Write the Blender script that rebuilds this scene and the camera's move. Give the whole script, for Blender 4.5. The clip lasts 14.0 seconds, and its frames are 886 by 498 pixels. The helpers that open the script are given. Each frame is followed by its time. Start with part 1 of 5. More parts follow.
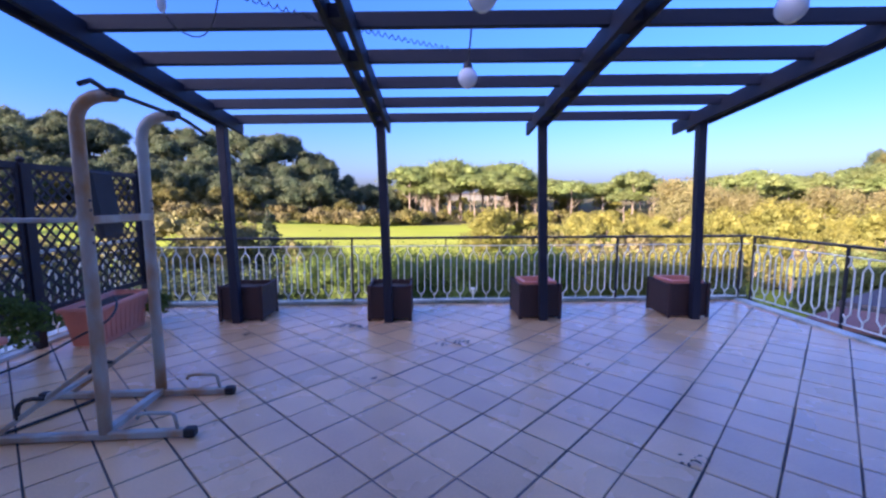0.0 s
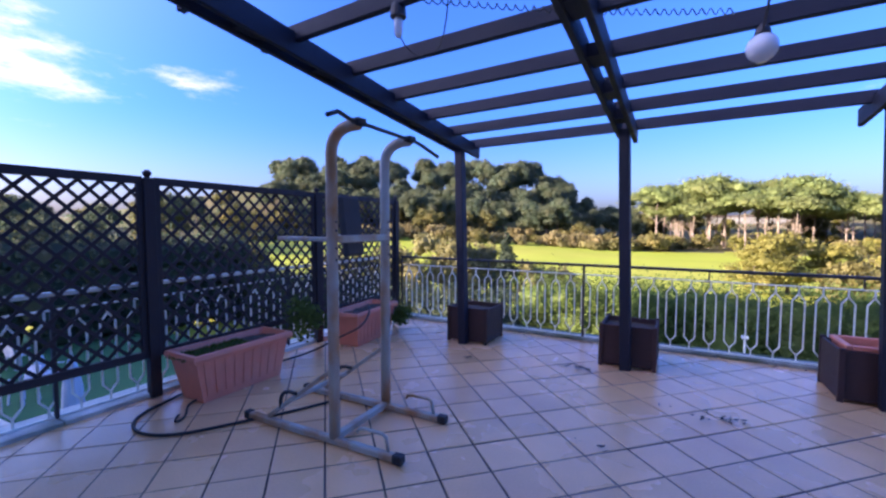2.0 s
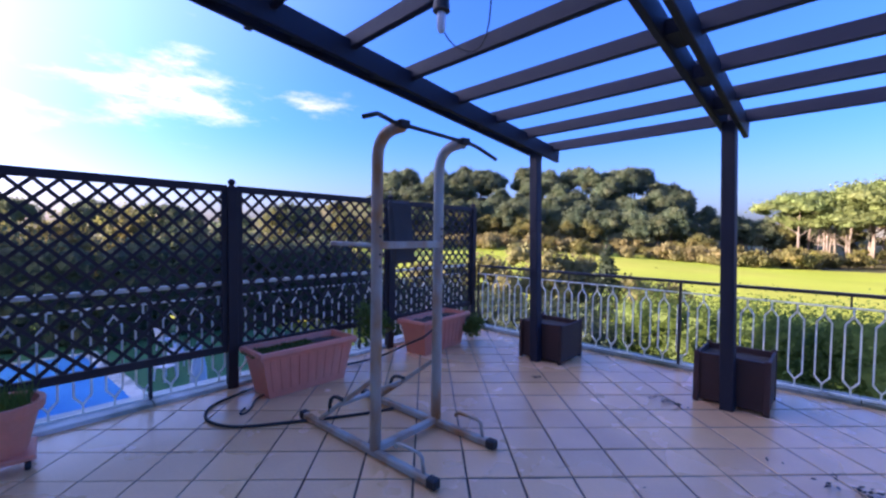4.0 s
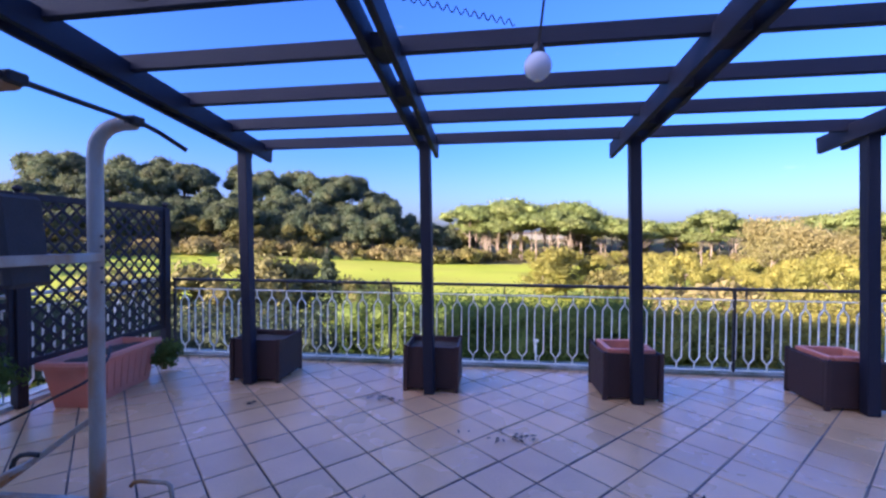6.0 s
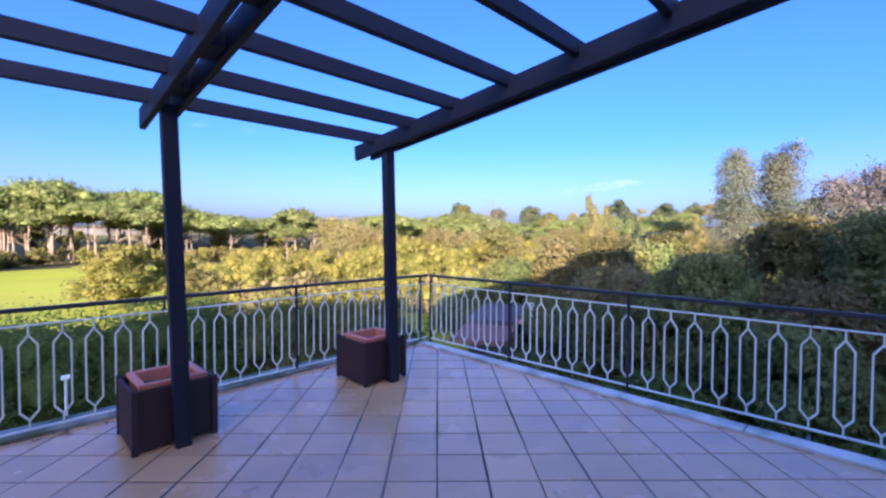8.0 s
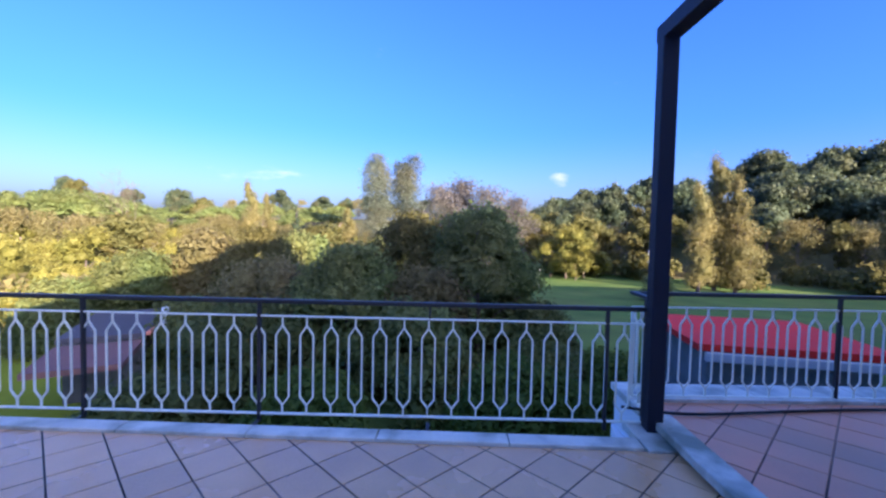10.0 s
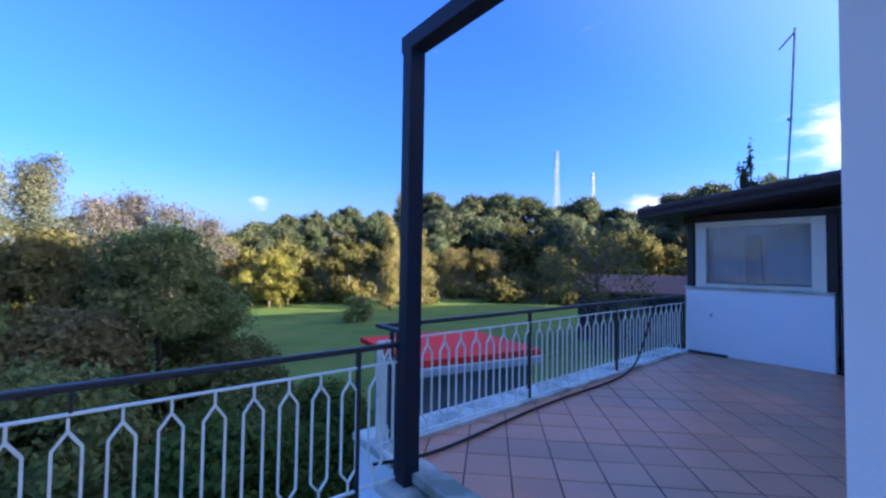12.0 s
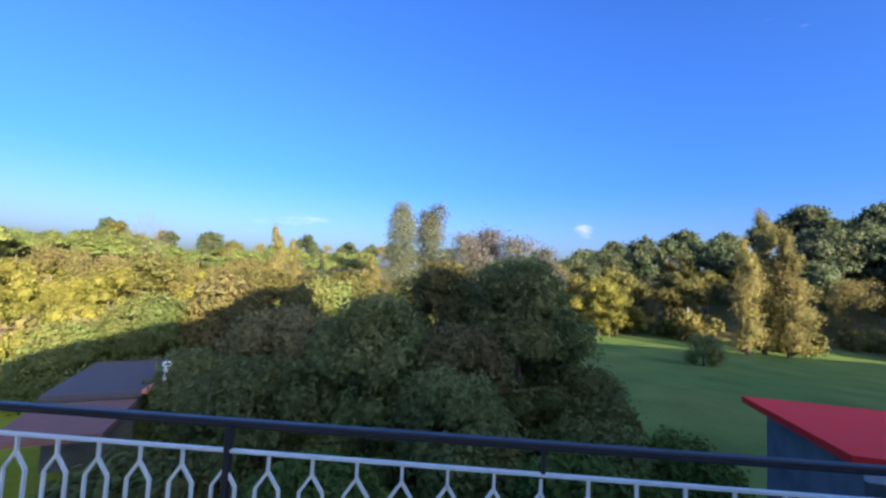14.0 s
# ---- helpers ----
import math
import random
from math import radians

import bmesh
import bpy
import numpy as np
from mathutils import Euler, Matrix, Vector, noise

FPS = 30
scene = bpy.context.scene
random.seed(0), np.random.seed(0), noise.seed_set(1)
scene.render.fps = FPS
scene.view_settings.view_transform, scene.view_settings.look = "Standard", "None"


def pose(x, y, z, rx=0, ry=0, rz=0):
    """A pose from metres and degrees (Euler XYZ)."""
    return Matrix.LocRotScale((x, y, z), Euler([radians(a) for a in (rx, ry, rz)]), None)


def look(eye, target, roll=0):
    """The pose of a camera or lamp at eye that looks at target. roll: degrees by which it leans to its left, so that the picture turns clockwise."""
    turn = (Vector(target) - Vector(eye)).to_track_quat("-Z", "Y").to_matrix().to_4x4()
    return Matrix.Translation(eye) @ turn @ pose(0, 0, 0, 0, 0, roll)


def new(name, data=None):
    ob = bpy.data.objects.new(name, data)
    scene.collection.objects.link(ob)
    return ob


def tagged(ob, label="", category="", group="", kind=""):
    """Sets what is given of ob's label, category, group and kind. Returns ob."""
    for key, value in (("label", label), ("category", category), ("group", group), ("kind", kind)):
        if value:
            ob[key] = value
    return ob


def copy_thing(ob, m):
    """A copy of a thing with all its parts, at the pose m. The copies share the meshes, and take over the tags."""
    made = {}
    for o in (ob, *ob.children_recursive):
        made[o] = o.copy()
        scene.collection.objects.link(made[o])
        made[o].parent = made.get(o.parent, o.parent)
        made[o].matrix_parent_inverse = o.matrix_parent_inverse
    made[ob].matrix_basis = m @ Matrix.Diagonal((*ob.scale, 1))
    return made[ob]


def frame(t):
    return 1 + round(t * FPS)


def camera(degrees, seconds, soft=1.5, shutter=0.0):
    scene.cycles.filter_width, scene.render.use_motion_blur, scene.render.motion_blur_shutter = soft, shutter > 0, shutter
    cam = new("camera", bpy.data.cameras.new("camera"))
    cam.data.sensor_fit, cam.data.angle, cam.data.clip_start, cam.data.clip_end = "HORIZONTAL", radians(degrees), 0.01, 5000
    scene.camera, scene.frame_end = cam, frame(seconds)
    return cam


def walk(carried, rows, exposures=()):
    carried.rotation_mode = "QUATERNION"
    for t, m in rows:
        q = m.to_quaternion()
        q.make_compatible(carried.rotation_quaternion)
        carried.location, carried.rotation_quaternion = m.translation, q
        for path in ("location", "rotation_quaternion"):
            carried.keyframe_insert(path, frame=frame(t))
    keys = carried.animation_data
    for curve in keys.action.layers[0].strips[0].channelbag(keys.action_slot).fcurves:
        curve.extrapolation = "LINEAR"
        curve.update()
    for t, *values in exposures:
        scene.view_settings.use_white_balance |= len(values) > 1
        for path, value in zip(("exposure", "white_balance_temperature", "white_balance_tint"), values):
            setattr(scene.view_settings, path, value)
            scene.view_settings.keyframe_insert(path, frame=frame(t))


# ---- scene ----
cam = camera(93.1, 14.0, soft=2.4)

PATH = [
    (0, (0.575, 0.223, 1.549), (0.506, 2.21, 1.325), -0.1),
    (0.5, (0.652, 0.349, 1.554), (0.437, 2.327, 1.354), -0.0),
    (1, (0.691, 0.445, 1.544), (0.236, 2.385, 1.375), 0.0),
    (1.5, (0.641, 0.567, 1.512), (-0.135, 2.405, 1.381), 0.1),
    (2, (0.484, 0.769, 1.542), (-0.615, 2.436, 1.426), 0.1),
    (2.2, (0.444, 0.826, 1.532), (-0.774, 2.409, 1.429), 0.2),
    (4.3, (0.631, 1.181, 1.526), (-0.826, 2.549, 1.451), 0.8),
    (4.5, (0.628, 1.202, 1.53), (-0.745, 2.654, 1.457), 0.8),
    (5, (0.545, 1.261, 1.549), (-0.54, 2.94, 1.487), 0.7),
    (5.5, (0.507, 1.31, 1.553), (-0.23, 3.168, 1.509), 0.5),
    (6, (0.557, 1.376, 1.555), (0.204, 3.344, 1.512), 0.5),
    (6.5, (0.698, 1.538, 1.562), (0.759, 3.536, 1.516), 0.6),
    (7, (0.895, 1.696, 1.569), (1.402, 3.63, 1.511), 0.8),
    (7.5, (1.025, 1.833, 1.555), (1.968, 3.596, 1.503), 0.6),
    (8, (1.073, 1.99, 1.582), (2.404, 3.482, 1.529), 0.2),
    (8.5, (1.19, 2.024, 1.597), (2.801, 3.208, 1.54), -0.2),
    (9, (1.447, 2.067, 1.602), (3.258, 2.914, 1.542), -0.4),
    (9.2, (1.567, 2.078, 1.627), (3.436, 2.787, 1.557), -0.3),
    (11.3, (2.634, 2.253, 1.596), (4.5, 1.533, 1.61), 2.0),
    (11.5, (2.694, 2.237, 1.634), (4.505, 1.389, 1.667), 1.4),
    (12, (2.898, 2.221, 1.613), (4.544, 1.086, 1.679), 0.8),
    (12.3, (3.042, 2.283, 1.633), (4.612, 1.046, 1.696), 0.8),
    (12.5, (3.176, 2.369, 1.653), (4.744, 1.129, 1.715), 0.7),
    (13, (3.357, 2.512, 1.646), (5.141, 1.61, 1.73), 1.4),
    (13.5, (3.528, 2.626, 1.689), (5.5, 2.321, 1.828), 1.8),
    (13.8, (3.56, 2.682, 1.695), (5.554, 2.733, 1.849), 2.0),
    (14, (3.564, 2.747, 1.714), (5.541, 3.015, 1.858), 2.9),
]
walk(cam, [(r[0], look(*r[1:])) for r in PATH], [(0, 2.42, 6250, 41), (5.5, 2.42, 6250, 40), (7.5, 2.28, 6150, 38), (9.2, 2.25, 6200, 35), (12.5, 2.36, 6450, 21), (14, 2.0, 6800, 17)])

# ---- light ----
SUN_BEARING, SUN_HEIGHT = -134.0, 14.0
world = bpy.data.worlds.new("sky")
scene.world = world
world.use_nodes = True
wn, wl = world.node_tree.nodes, world.node_tree.links
sky = wn.new("ShaderNodeTexSky")
sky.sky_type = "NISHITA"
sky.sun_disc = False
sky.sun_elevation, sky.sun_rotation = radians(SUN_HEIGHT), radians(SUN_BEARING)
sky.air_density, sky.dust_density, sky.ozone_density = 1.0, 3.0, 2.5
back = wn["Background"]
back.inputs["Strength"].default_value = 0.15


def wmath(op, a, b=0.0, c=0.0):
    n = wn.new("ShaderNodeMath")
    n.operation = op
    for i, v in enumerate((a, b, c)):
        if isinstance(v, (int, float)):
            n.inputs[i].default_value = v
        else:
            wl.new(v, n.inputs[i])
    return n.outputs[0]


# small fair-weather clouds low over the horizon, drawn out level
geo = wn.new("ShaderNodeTexCoord")
stretch = wn.new("ShaderNodeMapping")
stretch.inputs["Scale"].default_value = (1.0, 1.0, 3.2)
wl.new(geo.outputs["Generated"], stretch.inputs["Vector"])
puff = wn.new("ShaderNodeTexNoise")
puff.inputs["Scale"].default_value, puff.inputs["Detail"].default_value, puff.inputs["Roughness"].default_value = 7.5, 8.0, 0.6
wl.new(stretch.outputs[0], puff.inputs["Vector"])
CLOUDS = [  # bearing, elevation, half width, half height in degrees, weight
    (-79, 15.5, 11, 4.5, 1.0), (-63.5, 16.2, 6, 2.0, 0.9), (-92, 11, 12, 2.5, 0.7),
    (169, 12.5, 5, 4, 1.35), (152, 7.0, 7, 1.8, 0.8), (65, 6.5, 6, 1.3, 0.75),
    (92, 6.0, 4, 1.6, 0.6), (101, 7.0, 2, 1.6, 0.9), (140, 7, 5, 1.6, 0.7), (15, 13.0, 5, 1.2, 0.5)]
mask = None
for b, e, w, h, k in CLOUDS:
    way = Vector((math.sin(radians(b)) * math.cos(radians(e)), math.cos(radians(b)) * math.cos(radians(e)), math.sin(radians(e))))
    side = Vector((math.cos(radians(b)), -math.sin(radians(b)), 0))
    over = side.cross(way)
    parts = []
    for axis, size in ((side, w), (over, h), (way, 0)):
        d = wn.new("ShaderNodeVectorMath")
        d.operation = "DOT_PRODUCT"
        wl.new(geo.outputs["Generated"], d.inputs[0])
        d.inputs[1].default_value = axis
        parts.append(wmath("DIVIDE", d.outputs["Value"], math.sin(radians(size))) if size else wmath("GREATER_THAN", d.outputs["Value"], 0.0))
    far = wmath("ADD", wmath("MULTIPLY", parts[0], parts[0]), wmath("MULTIPLY", parts[1], parts[1]))
    blob = wmath("MULTIPLY", wmath("MULTIPLY", wmath("POWER", 2.718, wmath("MULTIPLY", far, -1.0)), k), parts[2])
    mask = blob if mask is None else wmath("MAXIMUM", mask, blob)
dense = wmath("ADD", wmath("MULTIPLY", mask, 0.62), wmath("MULTIPLY", wmath("SUBTRACT", puff.outputs[0], 0.5), 1.6))
ramp = wn.new("ShaderNodeMapRange")
ramp.interpolation_type = "SMOOTHSTEP"
wl.new(dense, ramp.inputs["Value"])
for key, v in (("From Min", 0.28), ("From Max", 0.85), ("To Max", 0.85)):
    ramp.inputs[key].default_value = v
mix = wn.new("ShaderNodeMix")
mix.data_type = "RGBA"
wl.new(ramp.outputs[0], mix.inputs["Factor"])
mix.inputs["B"].default_value = (2.0, 2.1, 2.4, 1)
wl.new(mix.outputs["Result"], back.inputs["Color"])
deep = wn.new("ShaderNodeVectorMath")  # deep clear blue opposite the low sun, paler overhead and towards it
deep.operation = "MULTIPLY"
sunward = wn.new("ShaderNodeVectorMath")
sunward.operation = "DOT_PRODUCT"
wl.new(geo.outputs["Generated"], sunward.inputs[0])
sb, se = radians(SUN_BEARING), radians(SUN_HEIGHT)
sunward.inputs[1].default_value = (math.sin(sb) * 0.5, math.cos(sb) * 0.5, 0.866)
glow = wn.new("ShaderNodeMapRange")
glow.interpolation_type = "SMOOTHSTEP"
wl.new(sunward.outputs["Value"], glow.inputs["Value"])
glow.inputs["From Min"].default_value, glow.inputs["From Max"].default_value = 0.38, 1.0
tint = wn.new("ShaderNodeMix")
tint.data_type = "RGBA"
wl.new(glow.outputs[0], tint.inputs["Factor"])
tint.inputs["A"].default_value = (0.126, 0.330, 0.73, 1)
tint.inputs["B"].default_value = (0.72, 0.80, 1.0, 1)
height = wn.new("ShaderNodeSeparateXYZ")
wl.new(geo.outputs["Generated"], height.inputs[0])
haze = wn.new("ShaderNodeMapRange")  # pale haze low over the horizon
haze.interpolation_type = "SMOOTHSTEP"
wl.new(height.outputs["Z"], haze.inputs["Value"])
for key, v in (("From Min", 0.0), ("From Max", 0.24), ("To Min", 0.8), ("To Max", 0.0)):
    haze.inputs[key].default_value = v
pale = wn.new("ShaderNodeMix")
pale.data_type = "RGBA"
wl.new(haze.outputs[0], pale.inputs["Factor"])
wl.new(tint.outputs["Result"], pale.inputs["A"])
pale.inputs["B"].default_value = (0.40, 0.44, 0.62, 1)
wl.new(pale.outputs["Result"], deep.inputs[1])
wl.new(sky.outputs[0], deep.inputs[0])
wl.new(deep.outputs[0], mix.inputs["A"])

sun = new("sun", bpy.data.lights.new("sun", "SUN"))
sun.data.energy, sun.data.angle, sun.data.color = 4.6, radians(0.5), (0.96, 0.86, 0.60)
sun.matrix_world = look((60 * math.sin(sb), 60 * math.cos(sb), 30), (60 * math.sin(sb) - math.sin(sb) * math.cos(se), 60 * math.cos(sb) - math.cos(sb) * math.cos(se), 30 - math.sin(se)))


# ---- materials ----
def material(name, colour, rough=0.7, vary=0.25, scale=6.0, bump=0.2, fine=60.0, metal=0.0, other=None, mixat=0.5, per_piece=0.0, island=0.0, spread=(1, 1, 1), through_light=0.0, spec=0.5, contrast=0.12, world_place=False):
    """A surface of one colour, broken up at two scales; other: a second colour (stains, rust) in patches above mixat."""
    m = bpy.data.materials.new(name)
    m.use_nodes = True
    n, l = m.node_tree.nodes, m.node_tree.links
    b = n["Principled BSDF"]
    co = n.new("ShaderNodeTexCoord")
    mp = n.new("ShaderNodeMapping")
    mp.inputs["Scale"].default_value = spread
    l.new(n.new("ShaderNodeNewGeometry").outputs["Position"] if world_place else co.outputs["Object"], mp.inputs["Vector"])

    def tex(s, detail):
        t = n.new("ShaderNodeTexNoise")
        t.inputs["Scale"].default_value, t.inputs["Detail"].default_value = s, detail
        l.new(mp.outputs[0], t.inputs["Vector"])
        return t

    def num(op, a, v):
        q = n.new("ShaderNodeMath")
        q.operation = op
        l.new(a, q.inputs[0])
        if isinstance(v, (int, float)):
            q.inputs[1].default_value = v
        else:
            l.new(v, q.inputs[1])
        return q.outputs[0]

    big, small = tex(scale, 4), tex(fine, 3)
    wave = num("ADD", num("MULTIPLY", big.outputs[0], 1.4 * vary), num("MULTIPLY", small.outputs[0], 0.6 * vary))
    wave = num("ADD", wave, 1.0 - vary)
    if per_piece:
        info = n.new("ShaderNodeObjectInfo")
        wave = num("ADD", wave, num("MULTIPLY", num("SUBTRACT", info.outputs["Random"], 0.5), per_piece))
    if island:
        isl = n.new("ShaderNodeNewGeometry")
        wave = num("ADD", wave, num("MULTIPLY", num("SUBTRACT", isl.outputs["Random Per Island"], 0.5), island))
    base = n.new("ShaderNodeRGB")
    base.outputs[0].default_value = (*colour, 1)
    col = base.outputs[0]
    if other:
        patch = tex(scale * 0.6, 5)
        r = n.new("ShaderNodeMapRange")
        l.new(patch.outputs[0], r.inputs["Value"])
        r.inputs["From Min"].default_value, r.inputs["From Max"].default_value = mixat - contrast, mixat + contrast
        mm = n.new("ShaderNodeMix")
        mm.data_type = "RGBA"
        l.new(r.outputs[0], mm.inputs["Factor"])
        l.new(col, mm.inputs["A"])
        mm.inputs["B"].default_value = (*other, 1)
        col = mm.outputs["Result"]
    mul = n.new("ShaderNodeVectorMath")
    mul.operation = "SCALE"
    l.new(col, mul.inputs[0])
    l.new(wave, mul.inputs["Scale"])
    l.new(mul.outputs[0], b.inputs["Base Color"])
    b.inputs["Metallic"].default_value = metal
    b.inputs["Specular IOR Level"].default_value = spec
    rr = num("ADD", num("MULTIPLY", big.outputs[0], 0.25), rough - 0.12)
    l.new(rr, b.inputs["Roughness"])
    if bump:
        bp = n.new("ShaderNodeBump")
        bp.inputs["Strength"].default_value, bp.inputs["Distance"].default_value = bump, 0.01
        l.new(small.outputs[0], bp.inputs["Height"])
        l.new(bp.outputs[0], b.inputs["Normal"])
    if through_light:
        tr = n.new("ShaderNodeBsdfTranslucent")
        l.new(mul.outputs[0], tr.inputs["Color"])
        ms = n.new("ShaderNodeMixShader")
        ms.inputs[0].default_value = through_light
        l.new(b.outputs[0], ms.inputs[1])
        l.new(tr.outputs[0], ms.inputs[2])
        l.new(ms.outputs[0], n["Material Output"].inputs["Surface"])
    return m


def leaf_material(name, colour, other=None):
    return material(name, colour, rough=0.65, vary=0.3, scale=0.35, bump=0.0, fine=3.0, other=other, mixat=0.52, per_piece=0.35, island=0.3, through_light=0.45, spec=0.2)


TILE = material("terracotta tile", (0.93, 0.51, 0.235), 0.26, 0.34, 1.1, 0.10, 70, other=(0.80, 0.42, 0.21), mixat=0.54, per_piece=0.16, island=0.16, spec=0.75, world_place=True)
TILE_SIDE = material("red terracotta tile", (0.90, 0.35, 0.19), 0.36, 0.28, 1.1, 0.10, 70, other=(0.70, 0.33, 0.19), mixat=0.54, per_piece=0.16, island=0.16, world_place=True)
MOSSY = material("mossy dirty edging", (0.34, 0.35, 0.30), 0.9, 0.5, 5.0, 0.4, 60, other=(0.11, 0.13, 0.07), mixat=0.5)
GROUT = material("dirty grout", (0.055, 0.045, 0.042), 0.9, 0.5, 0.9, 0.4, 120, other=(0.30, 0.21, 0.17), mixat=0.53, contrast=0.08)
GROUT_SIDE = material("reddish grout", (0.10, 0.06, 0.055), 0.9, 0.5, 0.9, 0.4, 120, other=(0.36, 0.19, 0.14), mixat=0.5, contrast=0.08)
STONE = material("white marble edging", (0.74, 0.72, 0.62), 0.55, 0.35, 4.0, 0.1, 60, other=(0.25, 0.27, 0.20), mixat=0.55)
DARKWOOD = material("dark stained wood", (0.013, 0.014, 0.028), 0.62, 0.5, 4.0, 0.3, 40, spread=(8, 8, 1), per_piece=0.5, spec=0.4)
PLANTERWOOD = material("brown stained boards", (0.050, 0.020, 0.016), 0.6, 0.5, 4.0, 0.3, 50, spread=(2, 2, 10), per_piece=0.5)
LATTICE = material("dark brown lattice wood", (0.022, 0.013, 0.013), 0.65, 0.4, 5.0, 0.2, 60, per_piece=0.4)
IRON = material("dark painted iron", (0.028, 0.026, 0.028), 0.45, 0.4, 8.0, 0.15, 120, other=(0.07, 0.035, 0.022), mixat=0.68)
WHITEIRON = material("white painted iron", (0.93, 0.91, 0.75), 0.5, 0.15, 9.0, 0.1, 120, other=(0.46, 0.38, 0.30), mixat=0.72)
TERRA = material("terracotta plastic", (0.84, 0.25, 0.145), 0.5, 0.22, 5.0, 0.1, 50, other=(0.80, 0.29, 0.18), mixat=0.6)
SOIL = material("dry soil", (0.07, 0.05, 0.035), 0.95, 0.6, 12.0, 0.8, 60)
STEEL = material("grey enamelled steel with rust", (0.40, 0.40, 0.35), 0.42, 0.3, 7.0, 0.12, 100, metal=0.1, other=(0.40, 0.17, 0.05), mixat=0.55, spread=(1, 1, 0.5))
RUBBER = material("black rubber", (0.018, 0.018, 0.019), 0.6, 0.3, 20.0, 0.2, 200)
PADGREY = material("weathered grey padding", (0.055, 0.052, 0.05), 0.8, 0.5, 8.0, 0.4, 90)
PADPALE = material("pale grey galvanised sheet", (0.45, 0.47, 0.48), 0.5, 0.2, 4.0, 0.1, 60)
OPAL = material("opal glass", (0.80, 0.80, 0.80), 0.2, 0.05, 8.0, 0.0, 30)
PLASTER = material("white plaster", (0.90, 0.89, 0.86), 0.85, 0.06, 1.5, 0.15, 90)
DARKPANEL = material("dark brown timber cladding", (0.030, 0.019, 0.016), 0.6, 0.4, 3.0, 0.2, 40)
CREAM = material("cream window frame", (0.80, 0.73, 0.58), 0.5, 0.15, 6.0, 0.05, 60)
ROOFTILE = material("old brown roof tiles", (0.060, 0.042, 0.038), 0.85, 0.5, 6.0, 0.4, 40, per_piece=0.5, island=0.5)
REDROOF = material("red painted sheet roof", (0.92, 0.022, 0.008), 0.7, 0.2, 3.0, 0.1, 40)
CONCRETE = material("weathered grey concrete", (0.19, 0.19, 0.18), 0.9, 0.4, 3.0, 0.3, 40, other=(0.12, 0.13, 0.11), mixat=0.55)
FELT = material("grey roofing felt", (0.10, 0.088, 0.09), 0.9, 0.35, 2.0, 0.3, 30)
ROOFRED = material("faded red roof tiles", (0.24, 0.11, 0.085), 0.85, 0.4, 3.0, 0.3, 20)
PYLON = material("pale galvanised steel", (0.24, 0.25, 0.28), 0.6, 0.1, 1.0, 0.0, 10)
BARK = material("grey brown bark", (0.13, 0.10, 0.08), 0.95, 0.4, 3.0, 0.5, 20)
PALEBARK = material("pale dry bark", (0.21, 0.17, 0.13), 0.95, 0.4, 3.0, 0.5, 20)
WATER = material("pool water", (0.09, 0.42, 0.75), 0.08, 0.15, 2.0, 0.15, 8)
ASTRO = material("green artificial turf", (0.02, 0.14, 0.05), 0.9, 0.3, 3.0, 0.3, 60)
CANVAS = material("white folded canvas", (0.66, 0.66, 0.68), 0.8, 0.2, 4.0, 0.2, 50)
DEADLEAF = material("brown dead leaves", (0.05, 0.035, 0.025), 0.9, 0.6, 20.0, 0.3, 60, island=0.8)

GLASS = bpy.data.materials.new("window glass")
GLASS.use_nodes = True
gb = GLASS.node_tree.nodes["Principled BSDF"]
gb.inputs["Base Color"].default_value = (0.75, 0.80, 0.82, 1)
gb.inputs["Roughness"].default_value = 0.03
gb.inputs["Transmission Weight"].default_value = 0.75

# grass: bright short turf with paler and darker sweeps
GRASS = material("mown grass", (0.27, 0.335, 0.03), 0.95, 0.45, 0.05, 0.5, 3.0, other=(0.36, 0.35, 0.055), mixat=0.56, contrast=0.2, spec=0.1)

# darker copy of the grass: the shade over the lawn is in the colour
SHADELAWN = material("short green lawn, shade in its colour", (0.080, 0.155, 0.035), 0.95, 0.7, 0.3, 0.6, 6.0, other=(0.13, 0.175, 0.045), mixat=0.53, contrast=0.2, spec=0.1)
WOODFLOOR = material("leaf litter and undergrowth", (0.13, 0.11, 0.05), 0.95, 0.5, 0.15, 0.6, 2.0, other=(0.10, 0.11, 0.04), spec=0.1)
L_OAK = leaf_material("dark evergreen leaves", (0.085, 0.12, 0.065), (0.13, 0.135, 0.065))
L_OLIVE = leaf_material("olive leaves", (0.14, 0.14, 0.045), (0.20, 0.16, 0.05))
L_PINE = leaf_material("pine needles", (0.17, 0.225, 0.07), (0.21, 0.24, 0.08))
L_YELLOW = leaf_material("yellow autumn leaves", (0.265, 0.245, 0.055), (0.19, 0.205, 0.05))
L_TAN = leaf_material("tan autumn leaves", (0.25, 0.215, 0.085), (0.20, 0.20, 0.075))
L_RUST = leaf_material("russet leaves", (0.23, 0.185, 0.08), (0.20, 0.19, 0.07))
L_HEDGE = leaf_material("laurel hedge leaves", (0.105, 0.17, 0.035), (0.14, 0.19, 0.04))
L_BUSH = leaf_material("deep green shrub leaves", (0.15, 0.20, 0.065), (0.21, 0.195, 0.065))
L_GREY = leaf_material("withered grey-brown leaves", (0.155, 0.14, 0.125), (0.16, 0.155, 0.10))
L_DRY = leaf_material("dry olive-brown leaves", (0.24, 0.215, 0.08), (0.19, 0.19, 0.07))
L_POPLAR = leaf_material("pale poplar leaves", (0.15, 0.18, 0.13), (0.19, 0.19, 0.115))
# conifer needles; also darkens three hedges in place of shade on them
L_SPRUCE_OR_SHADE = leaf_material("dark spruce needles, also shaded hedge leaves", (0.055, 0.08, 0.045))


